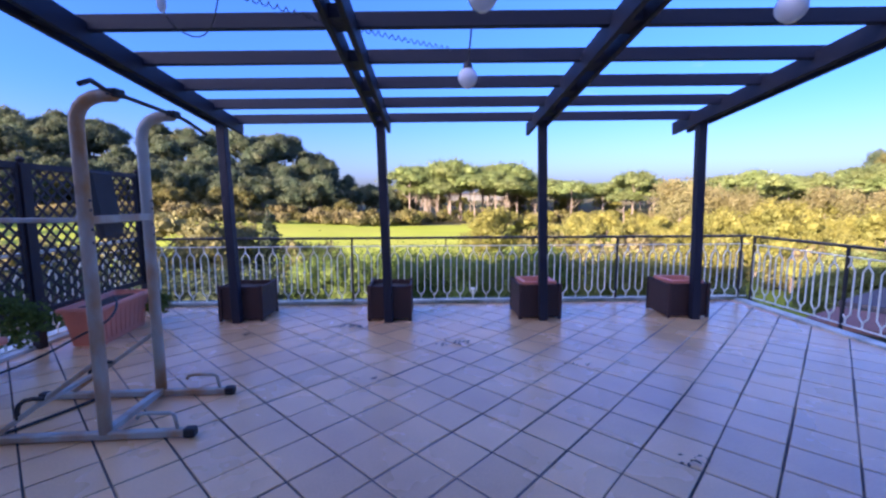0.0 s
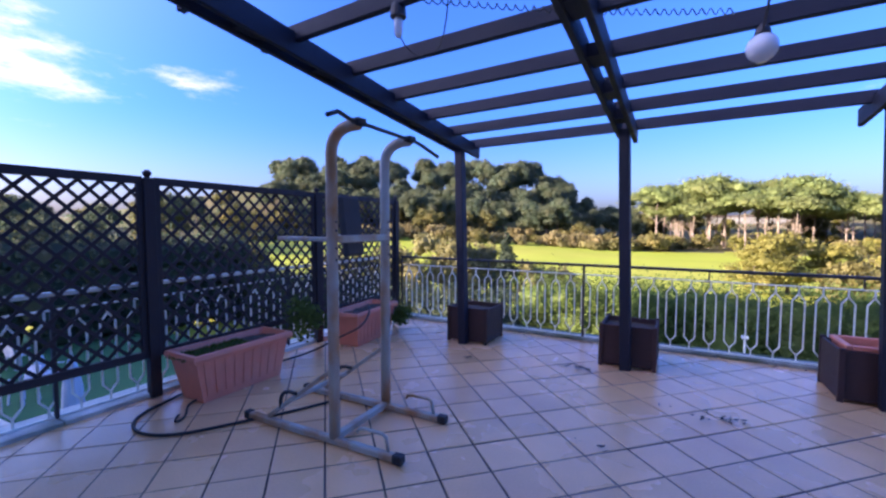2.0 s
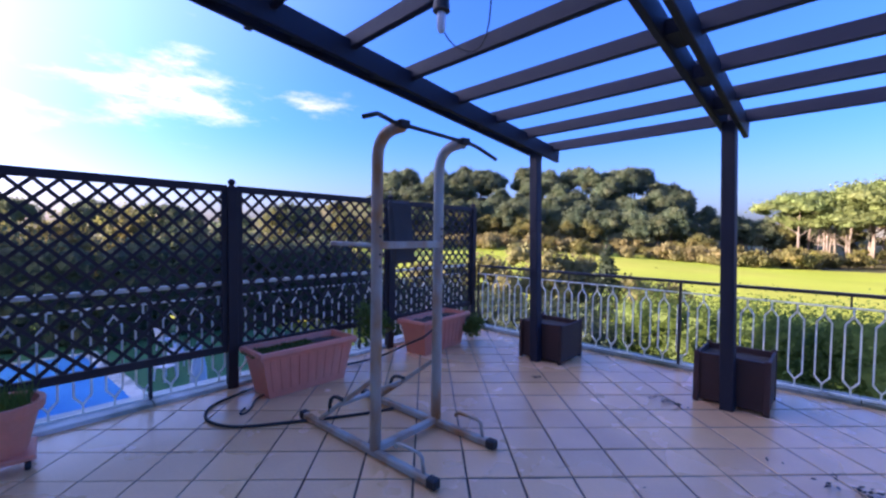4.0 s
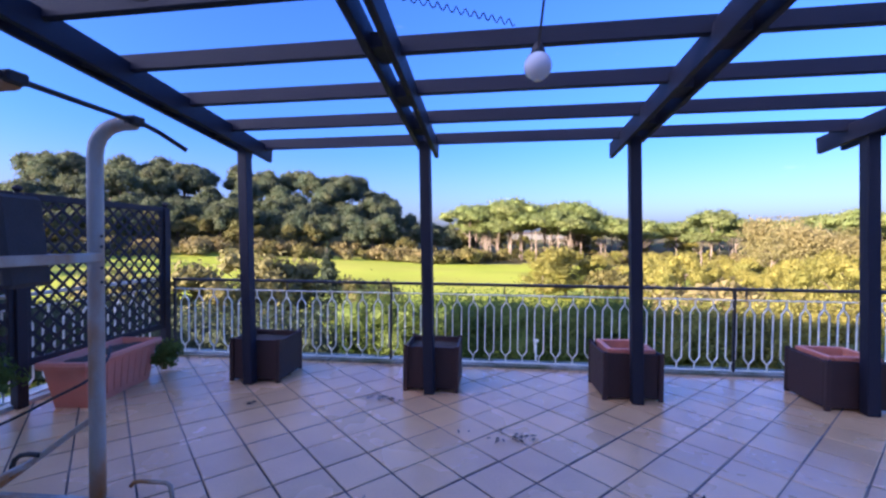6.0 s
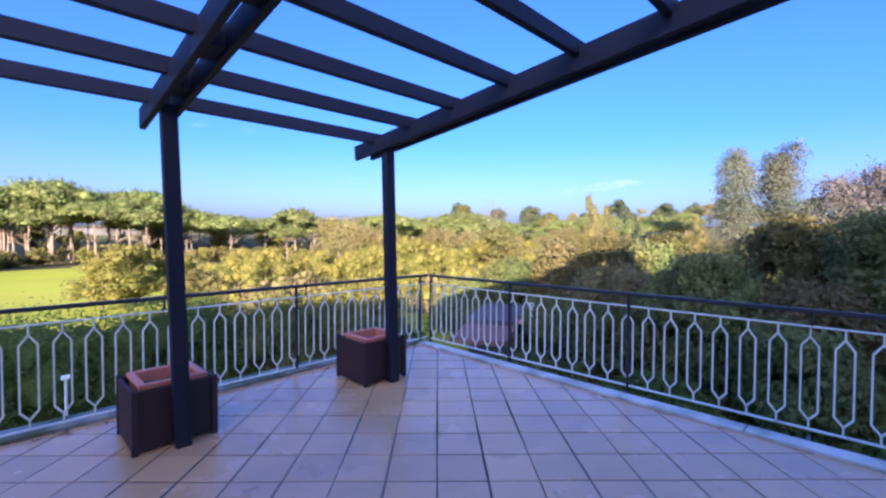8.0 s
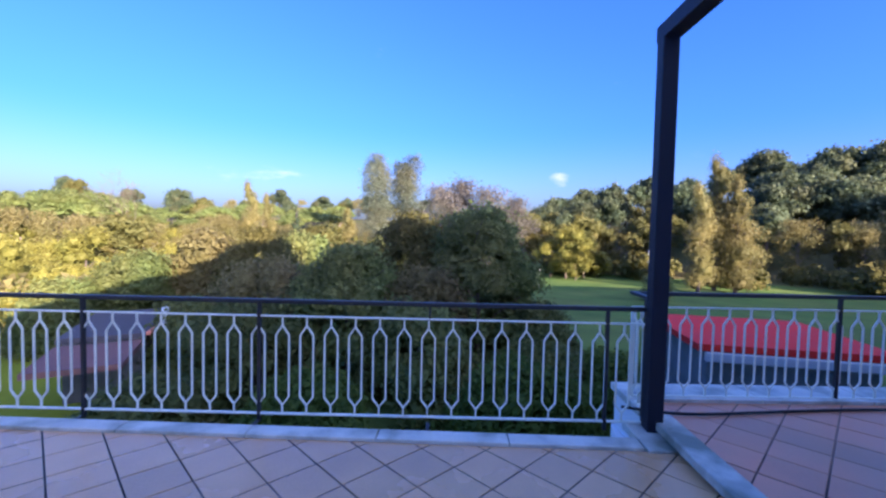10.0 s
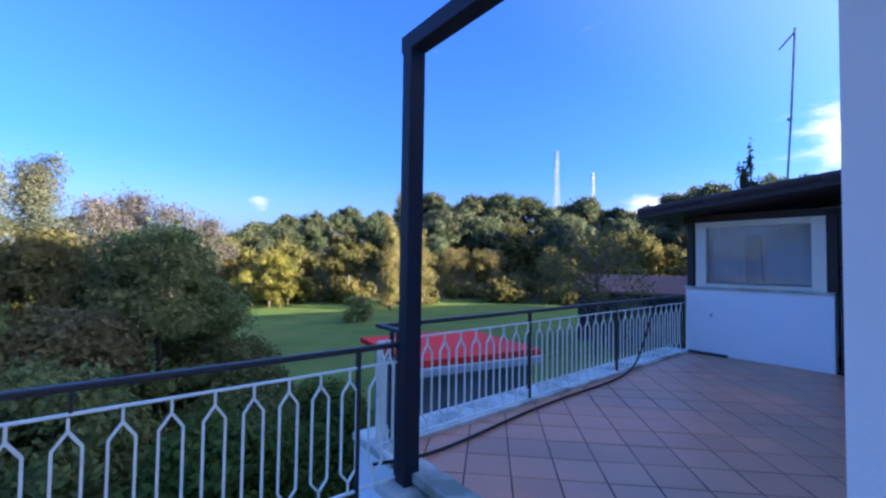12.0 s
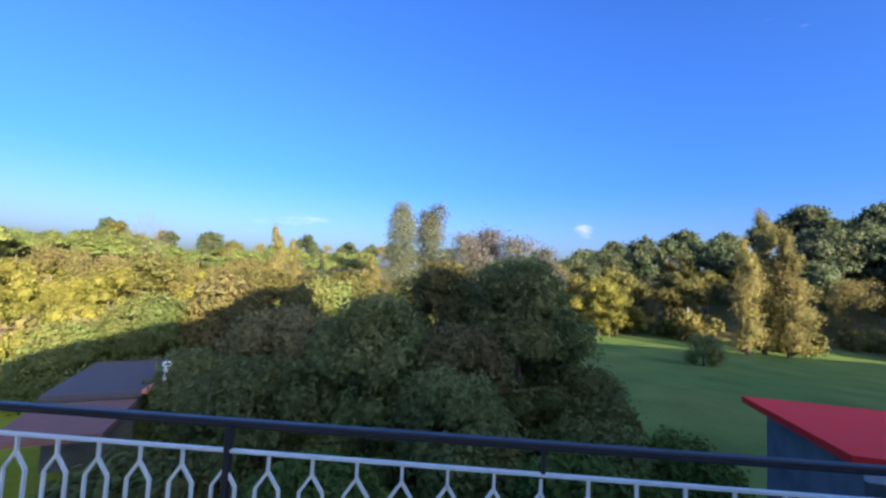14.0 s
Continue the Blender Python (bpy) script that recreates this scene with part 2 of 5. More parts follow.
# ---- helpers for building ----
def part(name, bm, mat, parent=None, label="", m=None, smooth=False):
    me = bpy.data.meshes.new(name)
    bmesh.ops.recalc_face_normals(bm, faces=bm.faces)
    bm.to_mesh(me)
    bm.free()
    return piece(name, me, mat, parent, label, m, smooth)


def piece(name, me, mat=None, parent=None, label="", m=None, smooth=False):
    if mat and not me.materials:
        me.materials.append(mat)
    if smooth:
        me.shade_smooth()
    ob = new(name, me)
    if parent:
        ob.parent = parent
    if m is not None:
        ob.matrix_basis = m
    if label:
        ob["label"] = label
    return ob


def mesh_of(name, bm, mat):
    me = bpy.data.meshes.new(name)
    bmesh.ops.recalc_face_normals(bm, faces=bm.faces)
    bm.to_mesh(me)
    bm.free()
    me.materials.append(mat)
    return me


def thing(name, label, category, m=None, group="", kind=""):
    ob = new(name)
    if m is not None:
        ob.matrix_basis = m
    return tagged(ob, label, category, group, kind)


def box(bm, c, s, m=None, bevel=0.0):
    mat = Matrix.Translation(c) @ Matrix.Diagonal((*s, 1))
    if m is not None:
        mat = m @ mat
    r = bmesh.ops.create_cube(bm, size=1.0, matrix=mat)
    if bevel:
        edges = list({e for v in r["verts"] for e in v.link_edges})
        bmesh.ops.bevel(bm, geom=edges, offset=bevel, segments=1, affect="EDGES", profile=0.5)
    return bm


def along(p, q):
    """A frame at p whose x axis points to q and whose z axis leans upwards."""
    p, q = Vector(p), Vector(q)
    x = (q - p).normalized()
    up = Vector((0, 0, 1)) if abs(x.z) < 0.95 else Vector((0, 1, 0))
    y = up.cross(x).normalized()
    z = x.cross(y)
    return Matrix(((x.x, y.x, z.x, p.x), (x.y, y.y, z.y, p.y), (x.z, y.z, z.z, p.z), (0, 0, 0, 1)))


def bar(bm, p, q, w, h, bevel=0.0):
    d = (Vector(q) - Vector(p)).length
    return box(bm, (d / 2, 0, 0), (d, w, h), along(p, q), bevel)


def tube(bm, pts, r, n=8, taper=None):
    pts = [Vector(p) for p in pts]
    rings = []
    side = None
    for i, p in enumerate(pts):
        d = (pts[min(i + 1, len(pts) - 1)] - pts[max(i - 1, 0)]).normalized()
        if side is None:
            side = d.orthogonal().normalized()
        side = (side - d * side.dot(d)).normalized()
        up = d.cross(side)
        rad = r if taper is None else r + (taper - r) * i / (len(pts) - 1)
        rings.append([bm.verts.new(p + (side * math.cos(a) + up * math.sin(a)) * rad) for a in (2 * math.pi * k / n for k in range(n))])
    for a, b in zip(rings, rings[1:]):
        for k in range(n):
            bm.faces.new((a[k], a[(k + 1) % n], b[(k + 1) % n], b[k]))
    bm.faces.new(rings[0][::-1])
    bm.faces.new(rings[-1])
    return bm


def lathe(bm, profile, n=16, m=None):
    m = m or Matrix()
    rings = [[bm.verts.new(m @ Vector((r * math.cos(2 * math.pi * k / n), r * math.sin(2 * math.pi * k / n), z))) for k in range(n)] for r, z in profile]
    for a, b in zip(rings, rings[1:]):
        for k in range(n):
            bm.faces.new((a[k], a[(k + 1) % n], b[(k + 1) % n], b[k]))
    bm.faces.new(rings[0][::-1])
    bm.faces.new(rings[-1])
    return bm


def arc(p, q, c, n=6):
    """A quadratic bend from p to q by way of c."""
    p, q, c = Vector(p), Vector(q), Vector(c)
    return [p * (1 - t) ** 2 + c * 2 * t * (1 - t) + q * t * t for t in (i / n for i in range(n + 1))]


# ---- ground and terrace ----
EYE = Vector((1.5, 1.5))


def polar(bearing, dist):
    return EYE.x + dist * math.sin(radians(bearing)), EYE.y + dist * math.cos(radians(bearing))


def step(a, b, v):
    v = min(max((v - a) / (b - a), 0.0), 1.0)
    return v * v * (3 - 2 * v)


def ground_z(x, y):
    b = math.degrees(math.atan2(x - EYE.x, y - EYE.y))
    d = math.hypot(x - EYE.x, y - EYE.y)
    z = -3.3 - 1.4 * step(18, 60, d)
    z += 2.6 * step(60, 120, d) * step(-8, -40, b)
    z += 20.0 * step(112, 190, d) * step(-10, -24, b) * (1 - 0.8 * step(-52, -82, b))
    z += 17.0 * step(70, 150, d) * step(88, 125, b)
    z += 14.0 * step(150, 320, d) * step(-14, 5, b) * step(100, 80, b)
    z += 26.0 * step(500, 2400, d)
    z += 0.25 * noise.noise(Vector((x * 0.05, y * 0.05, 0))) * step(15, 40, d)
    return z


def build_ground():
    rings = [2.0 * 1.085 ** k for k in range(90)]
    n = 128
    verts, faces = [(EYE.x, EYE.y, -3.3)], []
    for r in rings:
        for k in range(n):
            x, y = polar(360 * k / n - 180, r)
            verts.append((x, y, ground_z(x, y)))
    for k in range(n):
        faces.append((0, 1 + (k + 1) % n, 1 + k))
    for i in range(len(rings) - 1):
        a, b = 1 + i * n, 1 + (i + 1) * n
        for k in range(n):
            faces.append((a + k, a + (k + 1) % n, b + (k + 1) % n, b + k))
    me = bpy.data.meshes.new("ground")
    me.from_pydata(verts, [], faces)
    me.materials.append(GRASS)
    me.materials.append(WOODFLOOR)
    me.materials.append(SHADELAWN)
    for f in me.polygons:
        x, y = f.center.x, f.center.y
        b, d = math.degrees(math.atan2(x - EYE.x, y - EYE.y)), math.hypot(x - EYE.x, y - EYE.y)
        edge = 6 * noise.noise(Vector((x * 0.07, y * 0.07, 3)))
        if (b < -8 and d > 118 + edge) or (-8 <= b < 92 and d > 112 + edge) or (b >= 92 and d > 74 + edge):
            f.material_index = 1
        # these bearings lie in shade and take the darkened grass
        elif 58 < b + 0.6 * edge < 175:
            f.material_index = 2
    tagged(piece("ground", me, GRASS, smooth=True), "mown green grass field rising to wooded slopes", "ground", kind="structure")


build_ground()

RAIL_A, RAIL_B, RAIL_C = Vector((-3.95, 6.25, 0)), Vector((5.20, 7.00, 0)), Vector((5.66, 0.72, 0))
RAIL_D, RAIL_E = Vector((6.04, 0.68, 0)), Vector((6.66, -5.62, 0))
LEFT_S = Vector((-3.36, -0.4, 0))
STEP_Z = 0.09


def prism(bm, outline, z0, z1):
    low = [bm.verts.new((x, y, z0)) for x, y in outline]
    top = [bm.verts.new((x, y, z1)) for x, y in outline]
    n = len(outline)
    for k in range(n):
        bm.faces.new((low[k], low[(k + 1) % n], top[(k + 1) % n], top[k]))
    bm.faces.new(low[::-1])
    bm.faces.new(top)
    return bm


FLOOR_MAIN = [(-3.45, -0.4), (-4.06, 6.16), (4.93, 6.88), (5.25, 0.62), (3.17, 0.50), (3.17, -0.4)]
FLOOR_SIDE = [(5.70, 0.50), (6.00, 0.51), (6.60, -5.75), (3.17, -6.0), (3.17, 0.38)]
floor = tagged(part("floor", prism(bmesh.new(), FLOOR_MAIN, -0.30, -0.0045), GROUT), "terrace floor of pinkish terracotta tiles laid diagonally", "floor", kind="structure")
floor_side = tagged(part("floor_side", prism(bmesh.new(), FLOOR_SIDE, -0.30, STEP_Z - 0.0045), GROUT_SIDE), "raised terrace floor of reddish square tiles", "floor", kind="structure")


def edging(name, p, q, z, w, out, mat=None):
    d = (q - p).length
    m = along(p, q)
    bm = bmesh.new()
    n = max(1, round(d / 1.1))
    for k in range(n):
        box(bm, ((k + 0.5) * d / n, out, z), (d / n - 0.008, w, 0.07), m, 0.006)
    return tagged(part(name, bm, mat or STONE), "worn white marble edging slabs", "edging", kind="structure")


edging("trim_front", Vector((-4.06, 6.16, 0)), Vector((5.06, 6.89, 0)), 0.0, 0.26, 0.125, MOSSY)
edging("trim_right", Vector((4.93, 6.95, 0)), Vector((5.25, 0.84, 0)), -0.01, 0.16, 0.08)
edging("trim_corner", Vector((5.22, 0.69, 0)), Vector((5.74, 0.715, 0)), -0.015, 0.27, 0.0)
edging("trim_left", Vector((-3.45, -0.4, 0)), Vector((-4.06, 6.16, 0)), 0.0, 0.30, 0.145)
edging("trim_side", Vector((5.99, 0.49, 0)), Vector((6.60, -5.75, 0)), STEP_Z, 0.40, 0.195)
edging("trim_return", Vector((5.745, 0.60, 0)), Vector((6.41, 0.63, 0)), STEP_Z, 0.22, 0.0)
tagged(part("wall_return", prism(bmesh.new(), [(5.76, 0.50), (6.38, 0.52), (6.38, 0.70), (5.76, 0.67)], -0.30, STEP_Z - 0.037), PLASTER), "low white plastered upstand under the marble edging", "wall", kind="structure")
edging("trim_step", Vector((3.18, 0.44, 0)), Vector((5.70, 0.56, 0)), STEP_Z - 0.02, 0.20, 0.0)
slab = part("terrace_slab", prism(bmesh.new(), [(-3.8, -0.4), (-4.38, 6.38), (5.04, 7.2), (5.34, 0.80), (5.74, 0.82), (6.40, 0.72), (6.98, -5.8), (3.0, -6.2), (3.0, -0.4)], -3.6, -0.31), PLASTER)
tagged(slab, "plastered storey under the terrace", "wall", kind="structure")


# ---- railings ----
def hex_baluster():
    bm = bmesh.new()
    w = 0.0135
    for s in (-1, 1):
        pts = [(0, 0, 0.81), (s * 0.055, 0, 0.73), (s * 0.055, 0, 0.20), (0, 0, 0.13)]
        for a, b in zip(pts, pts[1:]):
            bar(bm, a, b, w, w)
    bar(bm, (0, 0, 0.89), (0, 0, 0.805), w, w)
    bar(bm, (0, 0, 0.135), (0, 0, 0.055), w, w)
    return mesh_of("baluster", bm, WHITEIRON)


BALUSTER = hex_baluster()


def railing(p, q, z, label, posts, brackets, spacing=0.204, start=0.1, top=None, stays=()):
    """A dark handrail over a white panel of hexagonal bars; posts and brackets as shares of the length."""
    d = (q - p).length
    base = along((p.x, p.y, z), (q.x, q.y, z))
    ob = thing("railing", label, "railing", base, group="terrace railings")
    bm = box(bmesh.new(), (d / 2, 0, 1.02), (d + 0.04, 0.048, 0.026), bevel=0.006)
    box(bm, (d / 2, 0, 1.004), (d, 0.03, 0.014))
    part("handrail", bm, top or IRON, ob, "iron handrail, sky reflection as white colour" if top else "dark painted iron handrail")
    part("upper_rail", box(bmesh.new(), (d / 2, 0, 0.89), (d, 0.026, 0.012)), WHITEIRON, ob)
    part("lower_rail", box(bmesh.new(), (d / 2, 0, 0.055), (d, 0.026, 0.014)), WHITEIRON, ob)
    for s in posts:
        part("post", box(bmesh.new(), (s * d, 0, 0.49), (0.028, 0.034, 1.02), bevel=0.003), IRON, ob, "dark iron post")
    for s in stays:
        part("stay", box(bmesh.new(), (s * d, -0.15, 0.0), (0.028, 0.30, 0.012)), IRON, ob, "flat iron stay let into the slab")
    for s in brackets:
        bm = box(bmesh.new(), (s * d, 0, 0.945), (0.016, 0.02, 0.11))
        box(bm, (s * d - 0.02, 0, 0.885), (0.05, 0.022, 0.016))
        part("bracket", bm, IRON, ob)
    for k in range(int((d - start - 0.03) / spacing) + 1):
        piece("baluster", BALUSTER, None, ob, "", Matrix.Translation((start + k * spacing, 0, 0)))
    return ob


railing(RAIL_A, RAIL_B, -0.012, "white iron railing with hexagonal bars and dark handrail over the garden", (0.0, 0.32, 0.767, 0.985), (0.17, 0.475, 0.622, 0.781), 0.202, 0.141)
railing(RAIL_B + Vector((0.006, -0.1, 0)), RAIL_C, -0.012, "white iron railing with hexagonal bars along the open side", (0.0, 0.236, 0.477, 0.95), (0.709,), 0.2055, 0.07, stays=(0.236, 0.477, 0.709))
railing(RAIL_D, RAIL_E, 0.07, "white iron railing with hexagonal bars leading to the cabin", (0.02, 0.31, 0.62, 0.985), ())
# white handrail colour stands in for the sky reflected on dark iron
railing(Vector((-3.60, -0.4, 0)), Vector((-4.16, 6.2, 0)), -0.012, "white iron railing with hexagonal bars behind the lattice", (0.0, 0.33, 0.67), (), top=WHITEIRON)

# the short return where the two levels of railing meet
ret = thing("railing_return", "short white iron return panel joining two railings at a step", "railing", along((5.64, 0.665, 0.07), (6.04, 0.68, 0.07)))
part("handrail", box(bmesh.new(), (0.20, 0, 1.022), (0.44, 0.05, 0.03), bevel=0.006), IRON, ret, "dark iron handrail, one step higher")
part("post", box(bmesh.new(), (0.03, 0.03, 0.48), (0.04, 0.04, 1.09), bevel=0.003), IRON, ret, "dark iron post")
part("corner_post", box(bmesh.new(), (0.385, 0, 0.45), (0.035, 0.035, 0.88), bevel=0.003), WHITEIRON, ret, "white iron corner post")
part("upper_rail", box(bmesh.new(), (0.20, 0, 0.89), (0.40, 0.026, 0.012)), WHITEIRON, ret)
part("lower_rail", box(bmesh.new(), (0.20, 0, 0.055), (0.40, 0.026, 0.012)), WHITEIRON, ret)
for k in range(3):
    piece("baluster", BALUSTER, None, ret, "", Matrix.Translation((0.09 + 0.125 * k, 0, 0)))

# ---- pergola ----
ROW = [(-2.26, 5.42), (-0.31, 5.51), (1.70, 5.65), (3.72, 5.78)]
SLOPE, TIP = 0.100, 0.012  # the roof climbs to the house and a little to the open side
LEAN = Vector((math.sin(radians(3.5)), -math.cos(radians(3.5)), SLOPE))
pergola = thing("pergola", "dark stained timber pergola with open rafters over the terrace", "pergola")


def under(x, y):
    """The underside of the beams."""
    return 2.455 + TIP * (x + 2.4) + SLOPE * (5.6 - y)


def plank(p, q, w, h):
    return bar(bmesh.new(), p, q, w, h, 0.006)


for i, (x, y) in enumerate(ROW):
    xt = x - 0.068
    part("post", bar(bmesh.new(), (x, y, 0.0), (xt, y, under(x, y) + 0.05), 0.105, 0.105, 0.006), DARKWOOD, pergola)
    for s in (-1, 1):
        out = (0.42, 0.40, 0.52, 0.50)[i] if s == (1, 1, -1, -1)[i] else (0.24, 0.16, 0.20, 0.40)[i]
        a = Vector((xt + s * 0.068, y, under(x, y) + 0.083)) - LEAN * out
        part("beam", plank(a, a + LEAN * (out + 5.75), 0.045, 0.165), DARKWOOD, pergola)
    for k in range(8):
        c = Vector((xt, y, under(x, y) + 0.075)) + LEAN * (0.32 + 0.66 * k)
        part("spacer", box(bmesh.new(), c, (0.091, 0.24, 0.09)), DARKWOOD, pergola)
for k in range(10):
    y = 5.785 - 0.588 * k
    a, b = Vector((-2.47, y - 0.09, 0)), Vector((3.82, y + 0.14, 0))
    a.z, b.z = under(a.x, a.y) + 0.162, under(b.x, b.y) + 0.162
    part("rafter", plank(a, b, 0.055, 0.112), DARKWOOD, pergola)


# ---- planters round the posts ----
def planter(m, pot, label):
    ob = thing("planter", label, "planter", m, group="planters at the pergola posts")
    w, d, h = 0.56, 0.52, 0.46
    z, bh = 0.01 + h / 2, h - 0.026
    for y in (0.012, d - 0.012):
        part("side_panel", box(bmesh.new(), (0, y, z), (w, 0.024, bh), bevel=0.003), PLANTERWOOD, ob)
    for s in (-1, 1):
        part("side_panel", box(bmesh.new(), (s * (w / 2 - 0.012), d / 2, z), (0.024, d - 0.052, bh), bevel=0.003), PLANTERWOOD, ob)
    for sx in (-1, 1):
        for yy in (-0.004, d + 0.004):
            part("corner_post", box(bmesh.new(), (sx * (w / 2 - 0.016), yy, h / 2 + 0.006), (0.045, 0.03, h + 0.012), bevel=0.003), PLANTERWOOD, ob)
    part("bottom", box(bmesh.new(), (0, d / 2, 0.05), (w - 0.07, d - 0.08, 0.02)), PLANTERWOOD, ob)
    if pot:
        bm = bmesh.new()
        for sx in (-1, 1):
            box(bm, (sx * 0.20, d / 2, 0.27), (0.03, 0.40, 0.40))
            box(bm, (0, d / 2 + sx * 0.185, 0.27), (0.37, 0.03, 0.40))
            box(bm, (sx * 0.205, d / 2, 0.475), (0.05, 0.44, 0.04), bevel=0.006)
            box(bm, (0, d / 2 + sx * 0.20, 0.475), (0.36, 0.05, 0.04), bevel=0.006)
        part("pot", bm, TERRA, ob, "square terracotta inner pot")
    bm = bmesh.new()
    r = bmesh.ops.create_grid(bm, x_segments=10, y_segments=10, size=0.5, matrix=Matrix.Translation((0, d / 2, 0.40)) @ Matrix.Diagonal((0.37 if pot else w - 0.06, 0.34 if pot else d - 0.06, 1, 1)))
    for v in r["verts"]:
        v.co.z += 0.02 * noise.noise(v.co * 9)
    part("soil", bm, SOIL, ob, "dry brown soil")
    return ob


for i, (x, y) in enumerate(ROW):
    planter(pose(x + (0.02, 0.0, -0.03, -0.06)[i], y + 0.055, 0, 0, 0, (4, 4, 5, 4)[i]), i > 1,
            ("brown stained wooden planter box filled with dry soil", "brown stained wooden planter box with a square terracotta pot")[i > 1])

# ---- tall post with cross beam at the step ----
DP = Vector((5.585, 0.655, 0))
goal = thing("post_frame", "tall dark timber post carrying a beam to the house", "post")
part("post", box(bmesh.new(), (DP.x, DP.y, 1.60), (0.125, 0.125, 3.20), bevel=0.006), DARKWOOD, goal)
part("foot", box(bmesh.new(), (DP.x, DP.y, 0.02), (0.13, 0.13, 0.04), bevel=0.006), DARKWOOD, goal)
part("beam", plank((DP.x + 0.10, DP.y - 0.01, 3.26), (2.0, DP.y - 0.25, 3.30), 0.14, 0.13), DARKWOOD, goal)

# ---- lattice screen ----
LAT = [Vector((-3.53, 0.44, 0)), Vector((-3.71, 2.43, 0)), Vector((-3.88, 4.42, 0)), Vector((-4.05, 6.20, 0))]
fence = thing("lattice_fence", "dark brown wooden lattice screen on posts along the terrace edge", "fence")
for i, p in enumerate(LAT):
    ob = part("post", box(bmesh.new(), (0, 0, 0.97), (0.09, 0.09, 1.94), bevel=0.005), LATTICE, fence, m=Matrix.Translation(p))
    part("finial", lathe(bmesh.new(), [(0.035, 1.94), (0.02, 1.955), (0.035, 1.975), (0.035, 1.995), (0.015, 2.015)], 12), LATTICE, ob)
slat_meshes = {}


def slat_mesh(length):
    key = round(length, 2)
    if key not in slat_meshes:
        slat_meshes[key] = mesh_of("slat", box(bmesh.new(), (0, 0, 0), (key, 0.007, 0.028)), LATTICE)
    return slat_meshes[key]


def lattice_panel(p, q, z0, z1):
    d = (q - p).length
    ob = part("panel", box(bmesh.new(), (d / 2, 0, z1), (d - 0.09, 0.04, 0.068), bevel=0.004), LATTICE, fence, m=along(p, q))
    part("frame_rail", box(bmesh.new(), (d / 2, 0, z0), (d - 0.09, 0.04, 0.068), bevel=0.004), LATTICE, ob)
    for x in (0.07, d - 0.07):
        part("frame_stile", box(bmesh.new(), (x, 0, (z0 + z1) / 2), (0.05, 0.036, z1 - z0 - 0.05), bevel=0.004), LATTICE, ob)
    xa, xb, h, pitch = 0.08, d - 0.08, z1 - z0, 0.146
    n = int((xb - xa + h) / pitch) + 1
    for k in range(1, n):
        s = k * pitch
        for up in (1, -1):
            # a line at 45 degrees cut by the frame
            x0, x1 = max(xa, xa + s - h), min(xb, xa + s)
            if x1 - x0 < 0.03:
                continue
            za, zb = s - (x0 - xa), s - (x1 - xa)
            if up < 0:
                a, b = Vector((x0, 0.005, z0 + h - za)), Vector((x1, 0.005, z0 + h - zb))
            else:
                a, b = Vector((x0, -0.005, z0 + za)), Vector((x1, -0.005, z0 + zb))
            piece("slat", slat_mesh((b - a).length), None, ob, "", Matrix.Translation((a + b) / 2) @ Matrix.Rotation(math.atan2(a.z - b.z, b.x - a.x), 4, "Y"))
    return ob


for p, q in zip(LAT, LAT[1:]):
    lattice_panel(p, q, 0.39, 1.92)


# ---- terracotta troughs and pot ----
def trough(m, label, plants):
    ob = thing("planter_trough", label, "planter", m, group="terracotta troughs")
    w0, d0, w1, d1, h = 0.80, 0.30, 0.98, 0.40, 0.44
    bm = bmesh.new()

    def ring(w, d, z):
        return [bm.verts.new((sx * w / 2, sy * d / 2, z)) for sx, sy in ((-1, -1), (1, -1), (1, 1), (-1, 1))]

    rs = [ring(w0, d0, 0), ring(w1 - 0.03, d1 - 0.03, h - 0.075), ring(w1 + 0.03, d1 + 0.03, h - 0.068), ring(w1 + 0.05, d1 + 0.05, h - 0.035), ring(w1 + 0.035, d1 + 0.035, h - 0.004),
          ring(w1 - 0.02, d1 - 0.02, h), ring(w1 - 0.06, d1 - 0.06, h - 0.08)]
    for a, b in zip(rs, rs[1:]):
        for k in range(4):
            bm.faces.new((a[k], a[(k + 1) % 4], b[(k + 1) % 4], b[k]))
    bm.faces.new(rs[0][::-1])
    bm.faces.new(rs[-1])
    part("body", bm, TERRA, ob)
    for s in (-1, 1):
        for k in range(9):
            x = (k - 4) * 0.088
            a, b = Vector((x * 0.98, s * (d0 / 2 + 0.012), 0.06)), Vector((x * 1.10, s * (d1 / 2 - 0.016), h - 0.075))
            part("rib", bar(bmesh.new(), a, b, 0.056, 0.008, 0.003), TERRA, ob)
    bm = bmesh.new()
    r = bmesh.ops.create_grid(bm, x_segments=18, y_segments=8, size=0.5, matrix=Matrix.Translation((0, 0, h - 0.055)) @ Matrix.Diagonal((w1 - 0.05, d1 - 0.05, 1, 1)))
    for v in r["verts"]:
        v.co.z += 0.025 * noise.noise(v.co * 8)
    part("soil", bm, SOIL, ob, "dry soil")
    if plants:
        part("weed_growth", grass_tuft((-0.2, 0.02, h - 0.05), 0.34, 0.14, 900, 0.03, 5), L_HEDGE, ob, "low green weeds")["kind"] = "stuff"
    return ob


